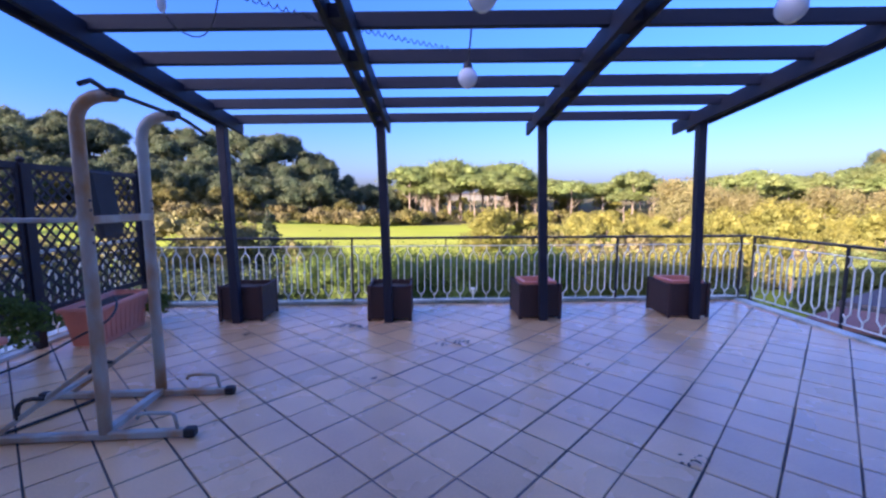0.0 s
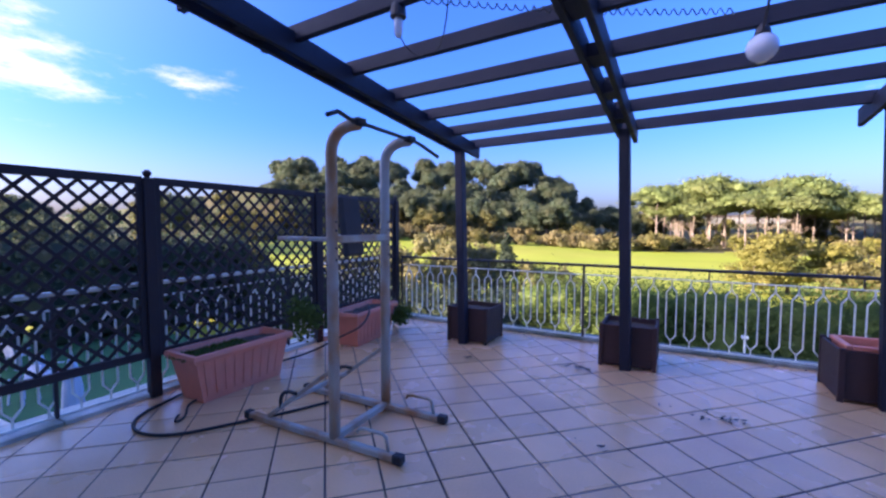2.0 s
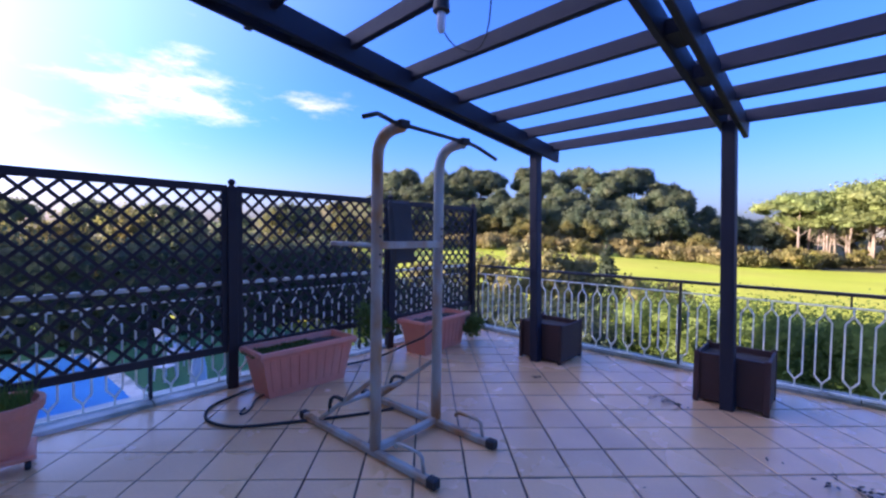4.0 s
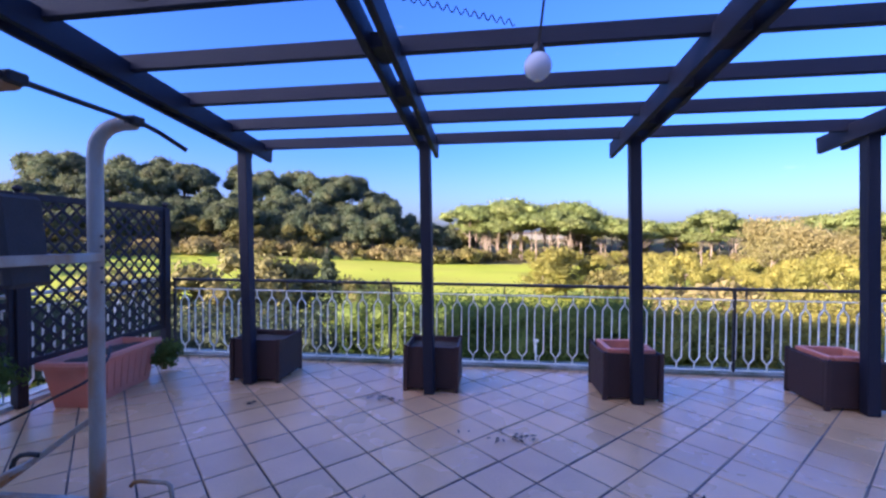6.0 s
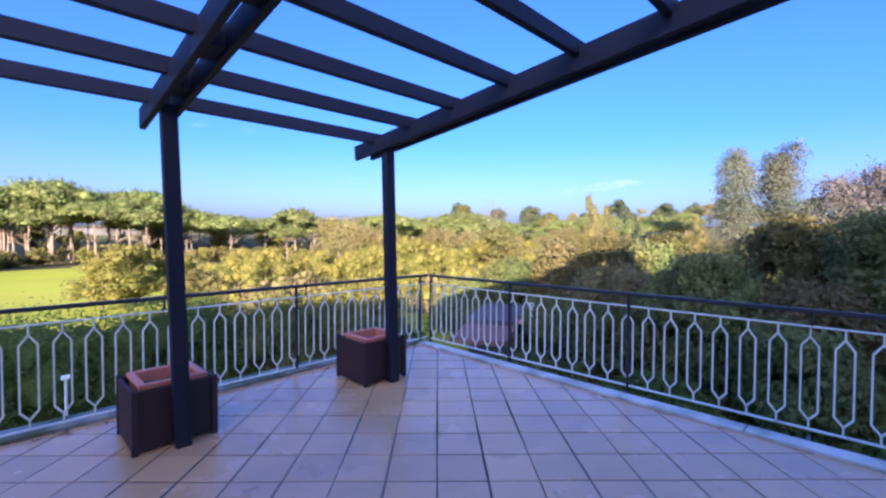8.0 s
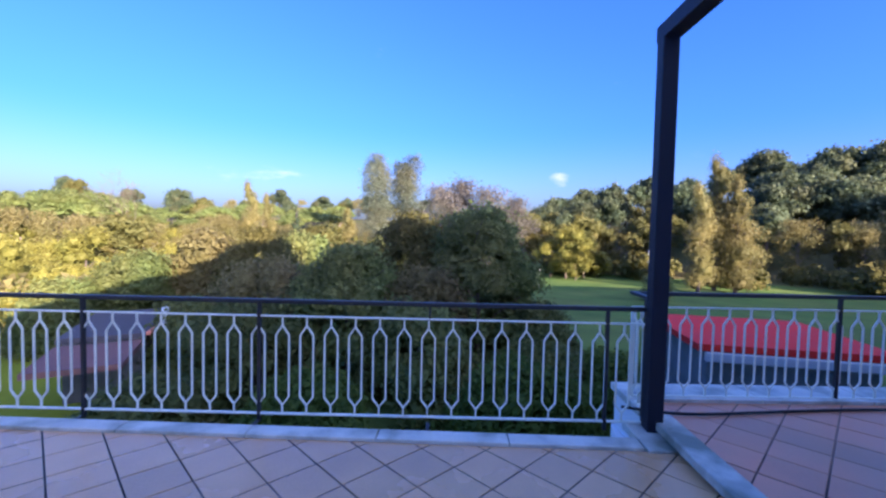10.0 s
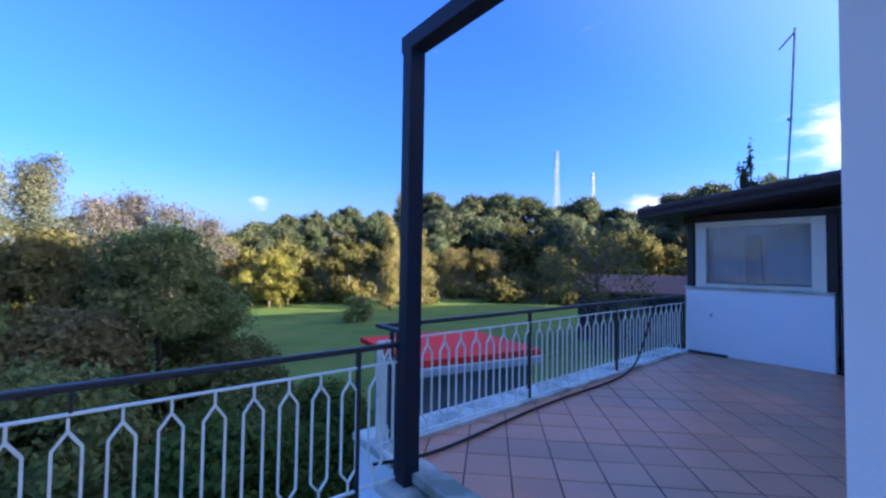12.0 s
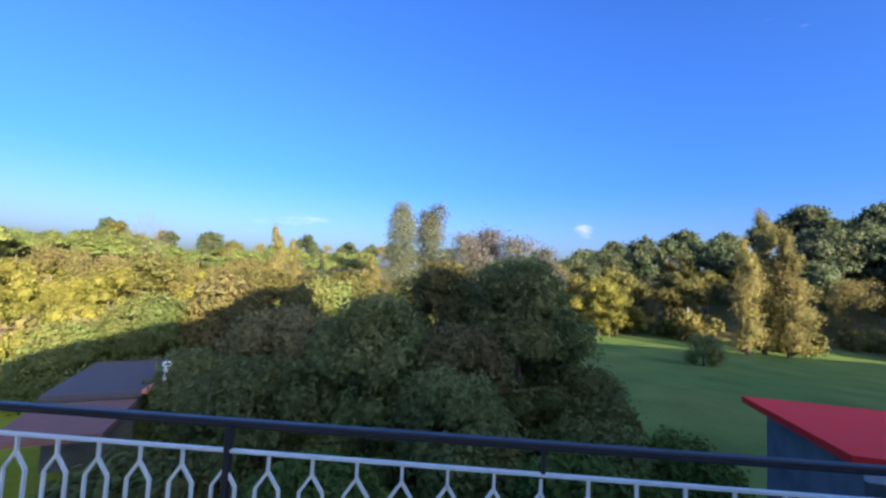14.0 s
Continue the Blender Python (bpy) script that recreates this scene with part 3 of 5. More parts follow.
def grass_tuft(c, rx, ry, n, h, seed):
    rng = random.Random(seed)
    bm = bmesh.new()
    for _ in range(n):
        x, y = c[0] + rng.uniform(-rx, rx), c[1] + rng.uniform(-ry, ry)
        a, l = rng.uniform(0, 6.28), h * rng.uniform(0.4, 1.1)
        w = 0.008
        dx, dy = math.cos(a), math.sin(a)
        lean = rng.uniform(0.1, 0.6) * l
        bm.faces.new([bm.verts.new(v) for v in ((x - dy * w, y + dx * w, c[2]), (x + dy * w, y - dx * w, c[2]), (x + dx * lean, y + dy * lean, c[2] + l))])
    return bm


trough(pose(-3.36, 2.97, 0, 0, 0, 95), "long terracotta trough with dry soil and green weeds", True)
trough(pose(-3.50, 4.90, 0, 0, 0, 101), "long terracotta trough with dry soil beside the lattice", False)

# potted plant on a wheeled stand
pot = thing("flower_pot", "round terracotta pot with green plants on a wheeled stand", "plant pot", Matrix.Translation((-3.17, 0.90, 0)))
bm = lathe(bmesh.new(), [(0.13, 0.10), (0.19, 0.36), (0.215, 0.36), (0.22, 0.42), (0.19, 0.42), (0.17, 0.37), (0.02, 0.37)], 20)
part("body", bm, TERRA, pot, smooth=False)
part("stand", box(bmesh.new(), (0, 0, 0.085), (0.34, 0.34, 0.03), bevel=0.006), TERRA, pot)
for sx in (-1, 1):
    for sy in (-1, 1):
        part("wheel", lathe(bmesh.new(), [(0.03, -0.015), (0.035, 0.0), (0.03, 0.015)], 10, pose(sx * 0.13, sy * 0.13, 0.035, 90, 0, 0)), RUBBER, pot)
part("plant", grass_tuft((0, 0, 0.37), 0.15, 0.15, 300, 0.16, 9), L_HEDGE, pot, "leafy green plants")


# ---- pull-up tower ----
def tower():
    ob = thing("pull_up_tower", "rusty grey steel pull-up and dip tower standing on the tiles", "gym equipment")
    tops = []
    for i, (x, y) in enumerate(((-1.725, 2.745), (-1.795, 3.365))):
        pts = [(x, y, 0.05), (x, y, 0.7), (x, y, 1.4), (x, y, 1.95)] + [tuple(p) for p in arc((x, y, 2.02), (x + 0.24, y + 0.02, 2.19), (x + 0.01, y, 2.20), 6)]
        part("upright", tube(bmesh.new(), pts, 0.039, 12), STEEL, ob, "grey upright tube streaked with rust", smooth=True)
        part("base_rail", bar(bmesh.new(), (x - 0.86, y - 0.10, 0.035), (x + 0.52, y + 0.05, 0.035), 0.05, 0.05, 0.008), STEEL, ob)
        part("end_cap", box(bmesh.new(), (0, 0, 0), (0.075, 0.062, 0.062), pose(x + 0.53, y + 0.052, 0.035, 0, 0, 6), 0.008), RUBBER, ob, "black rubber end cap")
        part("end_cap", box(bmesh.new(), (0, 0, 0), (0.06, 0.062, 0.062), pose(x - 0.87, y - 0.10, 0.035, 0, 0, 6), 0.008), RUBBER, ob, "black rubber end cap")
        h = [(x + 0.20, y + 0.02, 0.05), (x + 0.20, y + 0.02, 0.14), (x + 0.22, y + 0.02, 0.165), (x + 0.26, y + 0.03, 0.17), (x + 0.40, y + 0.05, 0.165), (x + 0.43, y + 0.05, 0.15), (x + 0.45, y + 0.05, 0.05)]
        part("floor_handle", tube(bmesh.new(), h[::-1][:6], 0.012, 8), STEEL, ob, smooth=True)
        part("rear_brace", bar(bmesh.new(), (x - 0.66, y - 0.07, 0.06), (x - 0.03, y, 0.52), 0.03, 0.03, 0.004), STEEL, ob)
        g = arc((x - 0.52, y - 0.06, 0.16), (x - 0.34, y - 0.05, 0.30), (x - 0.55, y - 0.06, 0.32), 5)
        part("step_handle", tube(bmesh.new(), g, 0.014, 8), RUBBER, ob, "black padded grip")
        part("dip_arm", bar(bmesh.new(), (x, y, 1.44), (x - 0.52, y - 0.05, 1.44), 0.03, 0.03, 0.004), STEEL, ob)
        for z in (1.30, 1.38, 1.50, 1.56):
            part("bolt", lathe(bmesh.new(), [(0.009, 0.0), (0.009, 0.012)], 8, pose(x + 0.03, y, z, 0, 90, 0)), IRON, ob)
        tops.append(Vector((x + 0.24, y + 0.02, 2.20)))
    a, b = tops
    d = (b - a).normalized()
    pts = [a - d * 0.34 + Vector((0.05, 0, -0.035)), a - d * 0.22 + Vector((0.02, 0, 0.015)), a - d * 0.14 + Vector((0.0, 0, 0.012)), a - d * 0.08, a, b, b + d * 0.08, b + d * 0.16 + Vector((0.02, 0, -0.02)), b + d * 0.30 + Vector((0.10, 0, -0.10))]
    part("pull_bar", tube(bmesh.new(), pts, 0.014, 8), RUBBER, ob, "black pull-up bar with bent grips", smooth=True)
    for c in tops:
        part("clamp", box(bmesh.new(), c, (0.075, 0.08, 0.05), bevel=0.008), RUBBER, ob)
    part("cross_bar", bar(bmesh.new(), (-1.70, 2.75, 1.44), (-1.77, 3.37, 1.44), 0.035, 0.05, 0.004), STEEL, ob)
    part("base_cross", bar(bmesh.new(), (-1.72, 2.75, 0.055), (-1.79, 3.37, 0.055), 0.05, 0.05, 0.006), STEEL, ob)
    part("rear_cross", bar(bmesh.new(), (-2.12, 2.70, 0.25), (-2.20, 3.33, 0.25), 0.03, 0.03, 0.004), STEEL, ob)
    bm = box(bmesh.new(), (0, 0, 0), (0.06, 0.22, 0.46), pose(-1.86, 3.05, 1.53, 0, -7, 6), 0.02)
    part("back_pad", bm, PADGREY, ob, "weathered grey backrest pad")
    return ob


tower()

# ---- lamps and cables in the pergola ----


def beam_z(y):
    return under(0.6, y) + 0.11


def globe_lamp(x, y, drop, r, label, hang=(0.0, 0.0, 0.10)):
    top = beam_z(y)
    ob = thing("globe_lamp", label, "lamp", Matrix.Translation((x, y, top)), group="pergola lamps")
    part("rod", tube(bmesh.new(), [hang, (0, 0, -drop)], 0.007, 8), IRON, ob)
    part("cap", lathe(bmesh.new(), [(0.012, 0.05), (0.03, 0.03), (0.042, 0.0), (0.042, -0.012)], 14, Matrix.Translation((0, 0, -drop))), IRON, ob, "dark metal cap")
    prof = [(max(0.03, r * math.sin(a)), -drop - 0.01 - r + r * math.cos(a)) for a in [0.45 + k * (math.pi - 0.5) / 10 for k in range(11)]]
    part("globe", lathe(bmesh.new(), prof, 20), OPAL, ob, "white opal glass globe", smooth=True)
    return ob


globe_lamp(0.66, 4.00, 0.055, 0.084, "white opal globe lamp hanging from the pergola", (0.03, -0.62, 0.20))
globe_lamp(0.72, 2.84, 0.03, 0.088, "white opal globe lamp hanging from the pergola")
globe_lamp(2.62, 3.02, 0.03, 0.088, "white opal globe lamp hanging from the pergola")

socket = thing("lamp_holder", "bare lamp holder with a bulb and no globe under a rafter", "lamp", Matrix.Translation((-1.19, 2.81, under(-1.19, 2.81) + 0.08)))
part("cap", lathe(bmesh.new(), [(0.02, 0.10), (0.045, 0.03), (0.05, -0.03), (0.04, -0.035)], 14), IRON, socket)
part("bulb", lathe(bmesh.new(), [(0.02, -0.03), (0.028, -0.05), (0.024, -0.13), (0.012, -0.15)], 12), OPAL, socket, "white energy-saving bulb", smooth=True)

wire = thing("cable", "thin black lamp cable hanging in a loop from the rafters", "cable", kind="")
pts = [Vector(p) for p in arc((-1.20, 2.78, 2.82), (-1.12, 2.98, 2.60), (-1.24, 2.88, 2.62), 6)] + [Vector(p) for p in arc((-1.12, 2.98, 2.60), (-0.86, 2.86, 2.86), (-1.0, 3.04, 2.58), 6)][1:]
part("wire", tube(bmesh.new(), pts, 0.004, 6), RUBBER, wire)

coil = thing("spiral_cable", "coiled black cable slung between the rafters", "cable")
pts, n = [], 480
for k in range(n + 1):
    u = k / n
    c = Vector((-1.03 + 1.55 * u, 2.82 + 1.0 * u, 2.86 - 0.07 * u - 0.03 * math.sin(math.pi * u)))
    a = 2 * math.pi * 34 * u
    pts.append(c + Vector((0, math.cos(a) * 0.016, math.sin(a) * 0.016)))
part("wire", tube(bmesh.new(), pts, 0.0035, 4), RUBBER, coil)


def floor_cable(name, label, pts, r):
    c = bpy.data.curves.new(name, "CURVE")
    c.dimensions, c.bevel_depth, c.bevel_resolution = "3D", r, 2
    s = c.splines.new("NURBS")
    s.points.add(len(pts) - 1)
    for sp, p in zip(s.points, pts):
        sp.co = (*p, 1)
    s.use_endpoint_u, s.order_u = True, 4
    tmp = new(name, c)
    me = bpy.data.meshes.new_from_object(tmp.evaluated_get(bpy.context.evaluated_depsgraph_get()))
    bpy.data.objects.remove(tmp)
    ob = piece(name, me, RUBBER)
    return tagged(ob, label, "hose")


floor_cable("garden_hose", "black rubber hose lying in a loop on the tiles", [(-2.25, 3.3, 0.014), (-2.35, 2.95, 0.014), (-2.6, 2.5, 0.014), (-2.75, 2.15, 0.014), (-3.05, 2.0, 0.014), (-3.35, 2.12, 0.014), (-3.45, 2.4, 0.014), (-3.6, 2.75, 0.014), (-3.62, 3.3, 0.014), (-3.5, 4.0, 0.014), (-3.2, 4.25, 0.25), (-3.0, 4.35, 0.32), (-3.2, 4.7, 0.45), (-3.45, 4.9, 0.46)], 0.012)
floor_cable("cable", "thin dark cable lying on the tiles", [(-3.1, 2.35, 0.012), (-3.0, 2.25, 0.012), (-2.95, 2.3, 0.012), (-3.1, 2.42, 0.012), (-3.3, 2.5, 0.012), (-3.3, 2.7, 0.012)], 0.008)
floor_cable("garden_hose", "black hose running along the foot of the railing", [(5.75, 0.85, 0.13), (5.7, 0.5, 0.11), (5.72, 0.2, 0.105), (5.9, -0.6, 0.105), (6.05, -1.4, 0.105), (6.12, -2.2, 0.105), (6.2, -3.0, 0.105), (6.36, -3.6, 0.15), (6.46, -4.0, 0.45), (6.5, -4.3, 0.9), (6.52, -4.5, 1.1)], 0.013)

# ---- the house, the cabin, chimneys, unseen houses that cast shade ----
house = thing("house", "white plastered house with a tiled roof behind the terrace", "house")
part("wall", box(bmesh.new(), (-6.3, -6.5, 0.8), (18.9, 12.2, 8.2)), PLASTER, house)
part("wing", box(bmesh.new(), (2.555, 0.16, 1.5), (1.25, 1.42, 6.2)), PLASTER, house, "white plastered pier")
bm = prism(bmesh.new(), [(0.25, 0), (6.4, 1.5), (13.5, 0), (13.5, 0.15), (6.4, 1.65), (0.25, 0.15)], -9.9, 9.9)
part("roof", bm, ROOFTILE, house, m=Matrix(((0, 0, 1, -6.3), (-1, 0, 0, 0.1), (0, 1, 0, 4.9), (0, 0, 0, 1))))

upper = thing("balcony_room", "overhanging plastered upper room with gutter and downpipe", "house")
part("wall", box(bmesh.new(), (2.45, -4.1, 4.9), (2.66, 1.8, 2.9)), PLASTER, upper)
part("lower_wall", box(bmesh.new(), (2.2, -3.2, 1.6), (2.3, 5.4, 3.7)), PLASTER, upper)
part("gutter", box(bmesh.new(), (2.45, -4.1, 3.36), (2.80, 1.94, 0.18), bevel=0.05), PADGREY, upper, "grey gutter")
part("downpipe", tube(bmesh.new(), [(3.80, -3.4, 2.4), (3.80, -3.4, 3.3)], 0.04, 10), STEEL, upper)
part("dish", lathe(bmesh.new(), [(0.01, 0.0), (0.035, 0.01), (0.065, 0.025), (0.075, 0.04)], 18, pose(3.92, -4.0, 3.0, 70, 0, 150)), PLASTER, upper, "small pale satellite dish")
ladder = thing("ladder", "aluminium ladder leaning against the house wall", "ladder")
for dy in (0.0, -0.36):
    part("rail", bar(bmesh.new(), (3.90, -3.22 + dy, STEP_Z), (3.42, -3.22 + dy, 1.75), 0.05, 0.025), STEEL, ladder)
for k in range(6):
    part("rung", bar(bmesh.new(), (3.90 - 0.08 * (k + 0.7), -3.22, STEP_Z + 0.28 * (k + 0.7)), (3.90 - 0.08 * (k + 0.7), -3.58, STEP_Z + 0.28 * (k + 0.7)), 0.03, 0.025), STEEL, ladder)

CAB = along((6.66, -5.72, 0.09), (4.68, -5.88, 0.09))
cabin = thing("cabin", "timber-clad terrace room with white parapet and cream window", "cabin", CAB)
W = 1.985
part("parapet", box(bmesh.new(), (W / 2, 0.12, 0.57), (W, 0.24, 1.14), bevel=0.006), PLASTER, cabin, "white plastered parapet wall")
part("sill", box(bmesh.new(), (W / 2, 0.10, 1.155), (W + 0.03, 0.30, 0.03), bevel=0.005), STONE, cabin)
part("corner_post", box(bmesh.new(), (0.055, 0.12, 1.77), (0.10, 0.14, 1.20)), DARKPANEL, cabin)
part("corner_post", box(bmesh.new(), (W - 0.03, 0.12, 1.77), (0.13, 0.14, 1.20)), DARKPANEL, cabin)
bm = bmesh.new()
for c, s in (((0.235, 0.08, 1.735), (0.17, 0.10, 1.13)), ((1.815, 0.08, 1.735), (0.17, 0.10, 1.13)), ((1.025, 0.08, 2.25), (1.41, 0.10, 0.10)), ((1.025, 0.08, 1.20), (1.41, 0.10, 0.06))):
    box(bm, c, s, bevel=0.006)
part("window_frame", bm, CREAM, cabin, "cream painted window frame")
part("pane", box(bmesh.new(), (1.025, 0.10, 1.72), (1.39, 0.008, 0.96)), GLASS, cabin, "reflecting window pane")
part("room_wall", box(bmesh.new(), (1.72, 1.6, 1.3), (3.4, 0.06, 2.6)), PLASTER, cabin)
part("room_floor", box(bmesh.new(), (1.72, 0.92, -0.02), (3.4, 1.34, 0.06)), DARKPANEL, cabin, "dim indoor floor")
part("room_end", box(bmesh.new(), (3.38, 0.9, 1.25), (0.08, 1.34, 2.3)), DARKPANEL, cabin)
part("partition", box(bmesh.new(), (W + 0.22, 0.62, 1.2), (0.06, 0.7, 2.36)), DARKPANEL, cabin)
part("room_side", box(bmesh.new(), (0.02, 0.9, 1.25), (0.08, 1.4, 2.3)), PLASTER, cabin)
part("blind", box(bmesh.new(), (1.42, 0.26, 1.63), (0.56, 0.03, 0.70)), PLASTER, cabin, "white blind behind the glass")
part("blind", box(bmesh.new(), (0.58, 0.26, 1.66), (0.42, 0.03, 0.66)), CANVAS, cabin, "pale blind behind the glass")
part("room_post", box(bmesh.new(), (0.95, 0.30, 1.66), (0.22, 0.06, 0.80)), DARKPANEL, cabin)
part("fascia", box(bmesh.new(), (1.6, 0.10, 2.355), (3.3, 0.10, 0.13)), DARKPANEL, cabin, "dark timber fascia")
part("tap", tube(bmesh.new(), [(0.42, 0.0, 0.70), (0.42, -0.07, 0.70), (0.42, -0.08, 0.66)], 0.012, 8), STEEL, cabin, "small wall tap")
part("skirting", box(bmesh.new(), (0.35, -0.05, 0.02), (0.6, 0.05, 0.04)), PADGREY, cabin)
for x, mm in ((W + 0.09, DARKPANEL), (W + 0.15, CREAM), (W + 0.20, DARKPANEL)):
    part("door_jamb", box(bmesh.new(), (x, 0.02, 1.17), (0.05, 0.10, 2.34)), mm, cabin)
part("door_leaf", box(bmesh.new(), (W + 0.80, 0.45, 0.45), (0.95, 0.05, 0.9)), DARKPANEL, cabin, "dark panelled door with glass above")
part("door_pane", box(bmesh.new(), (W + 0.80, 0.45, 1.60), (0.95, 0.012, 1.36)), GLASS, cabin)
bm = bmesh.new()
box(bm, (W + 0.31, 0.44, 1.6), (0.07, 0.07, 1.4))
box(bm, (W + 0.80, 0.44, 2.27), (0.95, 0.07, 0.07))
part("door_frame", bm, PADGREY, cabin)
# pitched roof rising away from its low corner, tiles in courses
bm = prism(bmesh.new(), [(-0.55, 2.37), (4.2, 2.85), (4.2, 2.96), (-0.55, 2.48)], -0.65, 4.0)
part("roof", bm, DARKPANEL, cabin, "dark boarded roof underside", m=Matrix(((1, 0, 0, 0), (0, 0, 1, 0), (0, 1, 0, 0), (0, 0, 0, 1))))
course = mesh_of("roof_tile", tube(bmesh.new(), [(0, 0, 0), (0.37, 0, 0.050)], 0.075, 8, 0.058), ROOFTILE)
for i in range(13):
    for j in range(12):
        x = -0.55 + 0.36 * i
        piece("roof_tile", course, None, cabin, "", Matrix.Translation((x, -0.62 + 0.17 * j, 2.495 + (x + 0.55) * 0.101 - 0.015 * (j % 2))))

antenna = thing("antenna", "thin television mast standing on the cabin roof", "antenna", Matrix.Translation((5.60, -7.2, 3.0)))
part("mast", tube(bmesh.new(), [(0, 0, 0), (-0.08, 0, 1.4), (-0.15, 0, 2.95)], 0.018, 8), STEEL, antenna)
part("boom", tube(bmesh.new(), [(-0.15, 0, 2.88), (0.06, 0.1, 2.60)], 0.015, 6), STEEL, antenna)
part("clamp", box(bmesh.new(), (-0.06, 0, 1.3), (0.07, 0.05, 0.05)), STEEL, antenna)

rng = random.Random(4)
for k, (x, y, z, h) in enumerate(((5.55, -11.4, 3.3, 0.95), (5.30, -11.5, 3.3, 1.15), (4.85, -11.6, 3.3, 1.30))):
    ch = thing("chimney", "white rendered chimney with a brown cap on a neighbouring roof", "chimney", Matrix.Translation((x, y, z)), group="chimneys")
    part("stack", box(bmesh.new(), (0, 0, h / 2), (0.26, 0.26, h), bevel=0.01), PLASTER, ch)
    part("cap", box(bmesh.new(), (0, 0, h + 0.07), (0.27, 0.27, 0.14), bevel=0.01), ROOFTILE, ch, "brown brick cap")
# this block and the next row stand unseen, height set to shade the lawn
block = thing("neighbour_houses", "unseen plastered houses with tiled roofs beyond the cabin, tall to shade the lawn", "house")
part("wall", box(bmesh.new(), (-3.0, -59, 3.9), (18.0, 52.0, 15.0)), PLASTER, block)
bm = prism(bmesh.new(), [(-9.6, 0), (0, 2.8), (9.6, 0), (9.6, 0.2), (0, 3.0), (-9.6, 0.2)], -26.3, 26.3)
part("roof", bm, ROOFTILE, block, m=Matrix(((1, 0, 0, -3.0), (0, 0, -1, -59), (0, 1, 0, 11.4), (0, 0, 0, 1))))
row = thing("neighbour_houses", "unseen row of plastered houses with tiled roofs next door, tall for shade", "house")
part("wall", box(bmesh.new(), (-5.5, -23, 2.0), (14.0, 17.0, 11.4)), PLASTER, row)
bm = prism(bmesh.new(), [(-7.6, 0), (0, 2.5), (7.6, 0), (7.6, 0.2), (0, 2.7), (-7.6, 0.2)], -8.8, 8.8)
part("roof", bm, ROOFTILE, row, m=Matrix(((1, 0, 0, -5.5), (0, 0, -1, -23), (0, 1, 0, 7.7), (0, 0, 0, 1))))

# added out of view to throw shade over pool yard and left hedges
west = thing("neighbour_houses", "unseen plastered house with a tiled roof, added to shade the pool yard", "house")
part("wall", box(bmesh.new(), (-36, -16, 1.0), (13.0, 13.0, 9.4)), PLASTER, west)
bm = prism(bmesh.new(), [(-7.2, 0), (0, 2.2), (7.2, 0), (7.2, 0.2), (0, 2.4), (-7.2, 0.2)], -6.9, 6.9)
part("roof", bm, ROOFTILE, west, m=Matrix(((1, 0, 0, -36), (0, 0, -1, -16), (0, 1, 0, 5.7), (0, 0, 0, 1))))

# red-roofed shed and flat-roofed building below the terrace
shed = thing("shed", "low concrete shed with a bright red sheet roof", "shed")
part("wall", prism(bmesh.new(), [(12.4, -2.35), (9.95, -2.1), (9.6, -4.75), (12.05, -5.0)], -3.5, -0.44), CONCRETE, shed, "stained concrete wall")
part("roof", prism(bmesh.new(), [(12.75, -2.10), (9.80, -1.85), (9.42, -5.0), (12.35, -5.3)], -0.40, -0.28), REDROOF, shed, "red painted roof")
part("gutter", bar(bmesh.new(), (9.74, -1.95, -0.49), (9.37, -4.95, -0.49), 0.09, 0.17, 0.02), PADPALE, shed, "pale grey metal gutter")
flat = thing("flat_roof_building", "low garage with a grey felt roof and terracotta edge", "building")
part("wall", prism(bmesh.new(), [(12.4, 13.2), (15.7, 15.2), (17.2, 13.2), (13.4, 11.8)], -3.5, -1.66), CONCRETE, flat)
part("roof", prism(bmesh.new(), [(12.3, 13.3), (15.7, 15.4), (17.4, 13.3), (13.4, 11.6)], -1.64, -1.50), FELT, flat, "grey felt roof")
part("roof_edge", bar(bmesh.new(), (13.4, 11.55, -1.52), (17.4, 13.25, -1.52), 0.12, 0.10), TERRA, flat)
part("lean_to_roof", prism(bmesh.new(), [(10.2, 11.9), (12.2, 13.2), (13.3, 11.6), (11.2, 10.4)], -1.80, -1.66), ROOFRED, flat, "pink tiled lean-to roof")
part("vent_pipe", lathe(bmesh.new(), [(0.07, -1.5), (0.07, -0.95), (0.11, -0.95), (0.11, -0.86), (0.03, -0.82)], 12, Matrix.Translation((13.9, 11.4, 0))), PLASTER, flat, "white vent pipe")

# pool yard below the lattice
pool = thing("pool", "blue swimming pool with white coping below the terrace", "pool")
part("coping", prism(bmesh.new(), [(-20, -6), (-20, 2.4), (-12.6, 3.3), (-11.8, -6)], -3.4, -3.16), STONE, pool)
part("water", prism(bmesh.new(), [(-19.6, -6), (-19.6, 2.0), (-13.0, 2.8), (-12.3, -6)], -3.2, -3.14), WATER, pool, "still blue water")
tagged(part("yard", prism(bmesh.new(), [(-24, -6), (-24, 9), (-8, 10), (-4.6, 6.5), (-4.4, -6)], -3.5, -3.19), ASTRO), "green artificial turf round the pool", "yard", kind="structure")
par = thing("parasol", "closed white parasol beside the pool", "parasol", Matrix.Translation((-12.5, 4.15, -3.19)))
part("pole", tube(bmesh.new(), [(0, 0, 0), (0, 0, 1.65)], 0.03, 8), WHITEIRON, par)
part("canopy", lathe(bmesh.new(), [(0.20, 0.12), (0.23, 0.3), (0.20, 0.8), (0.12, 1.3), (0.03, 1.6)], 10), CANVAS, par, "folded canvas")
part("base", lathe(bmesh.new(), [(0.3, 0), (0.3, 0.08), (0.05, 0.1)], 14), CONCRETE, par)


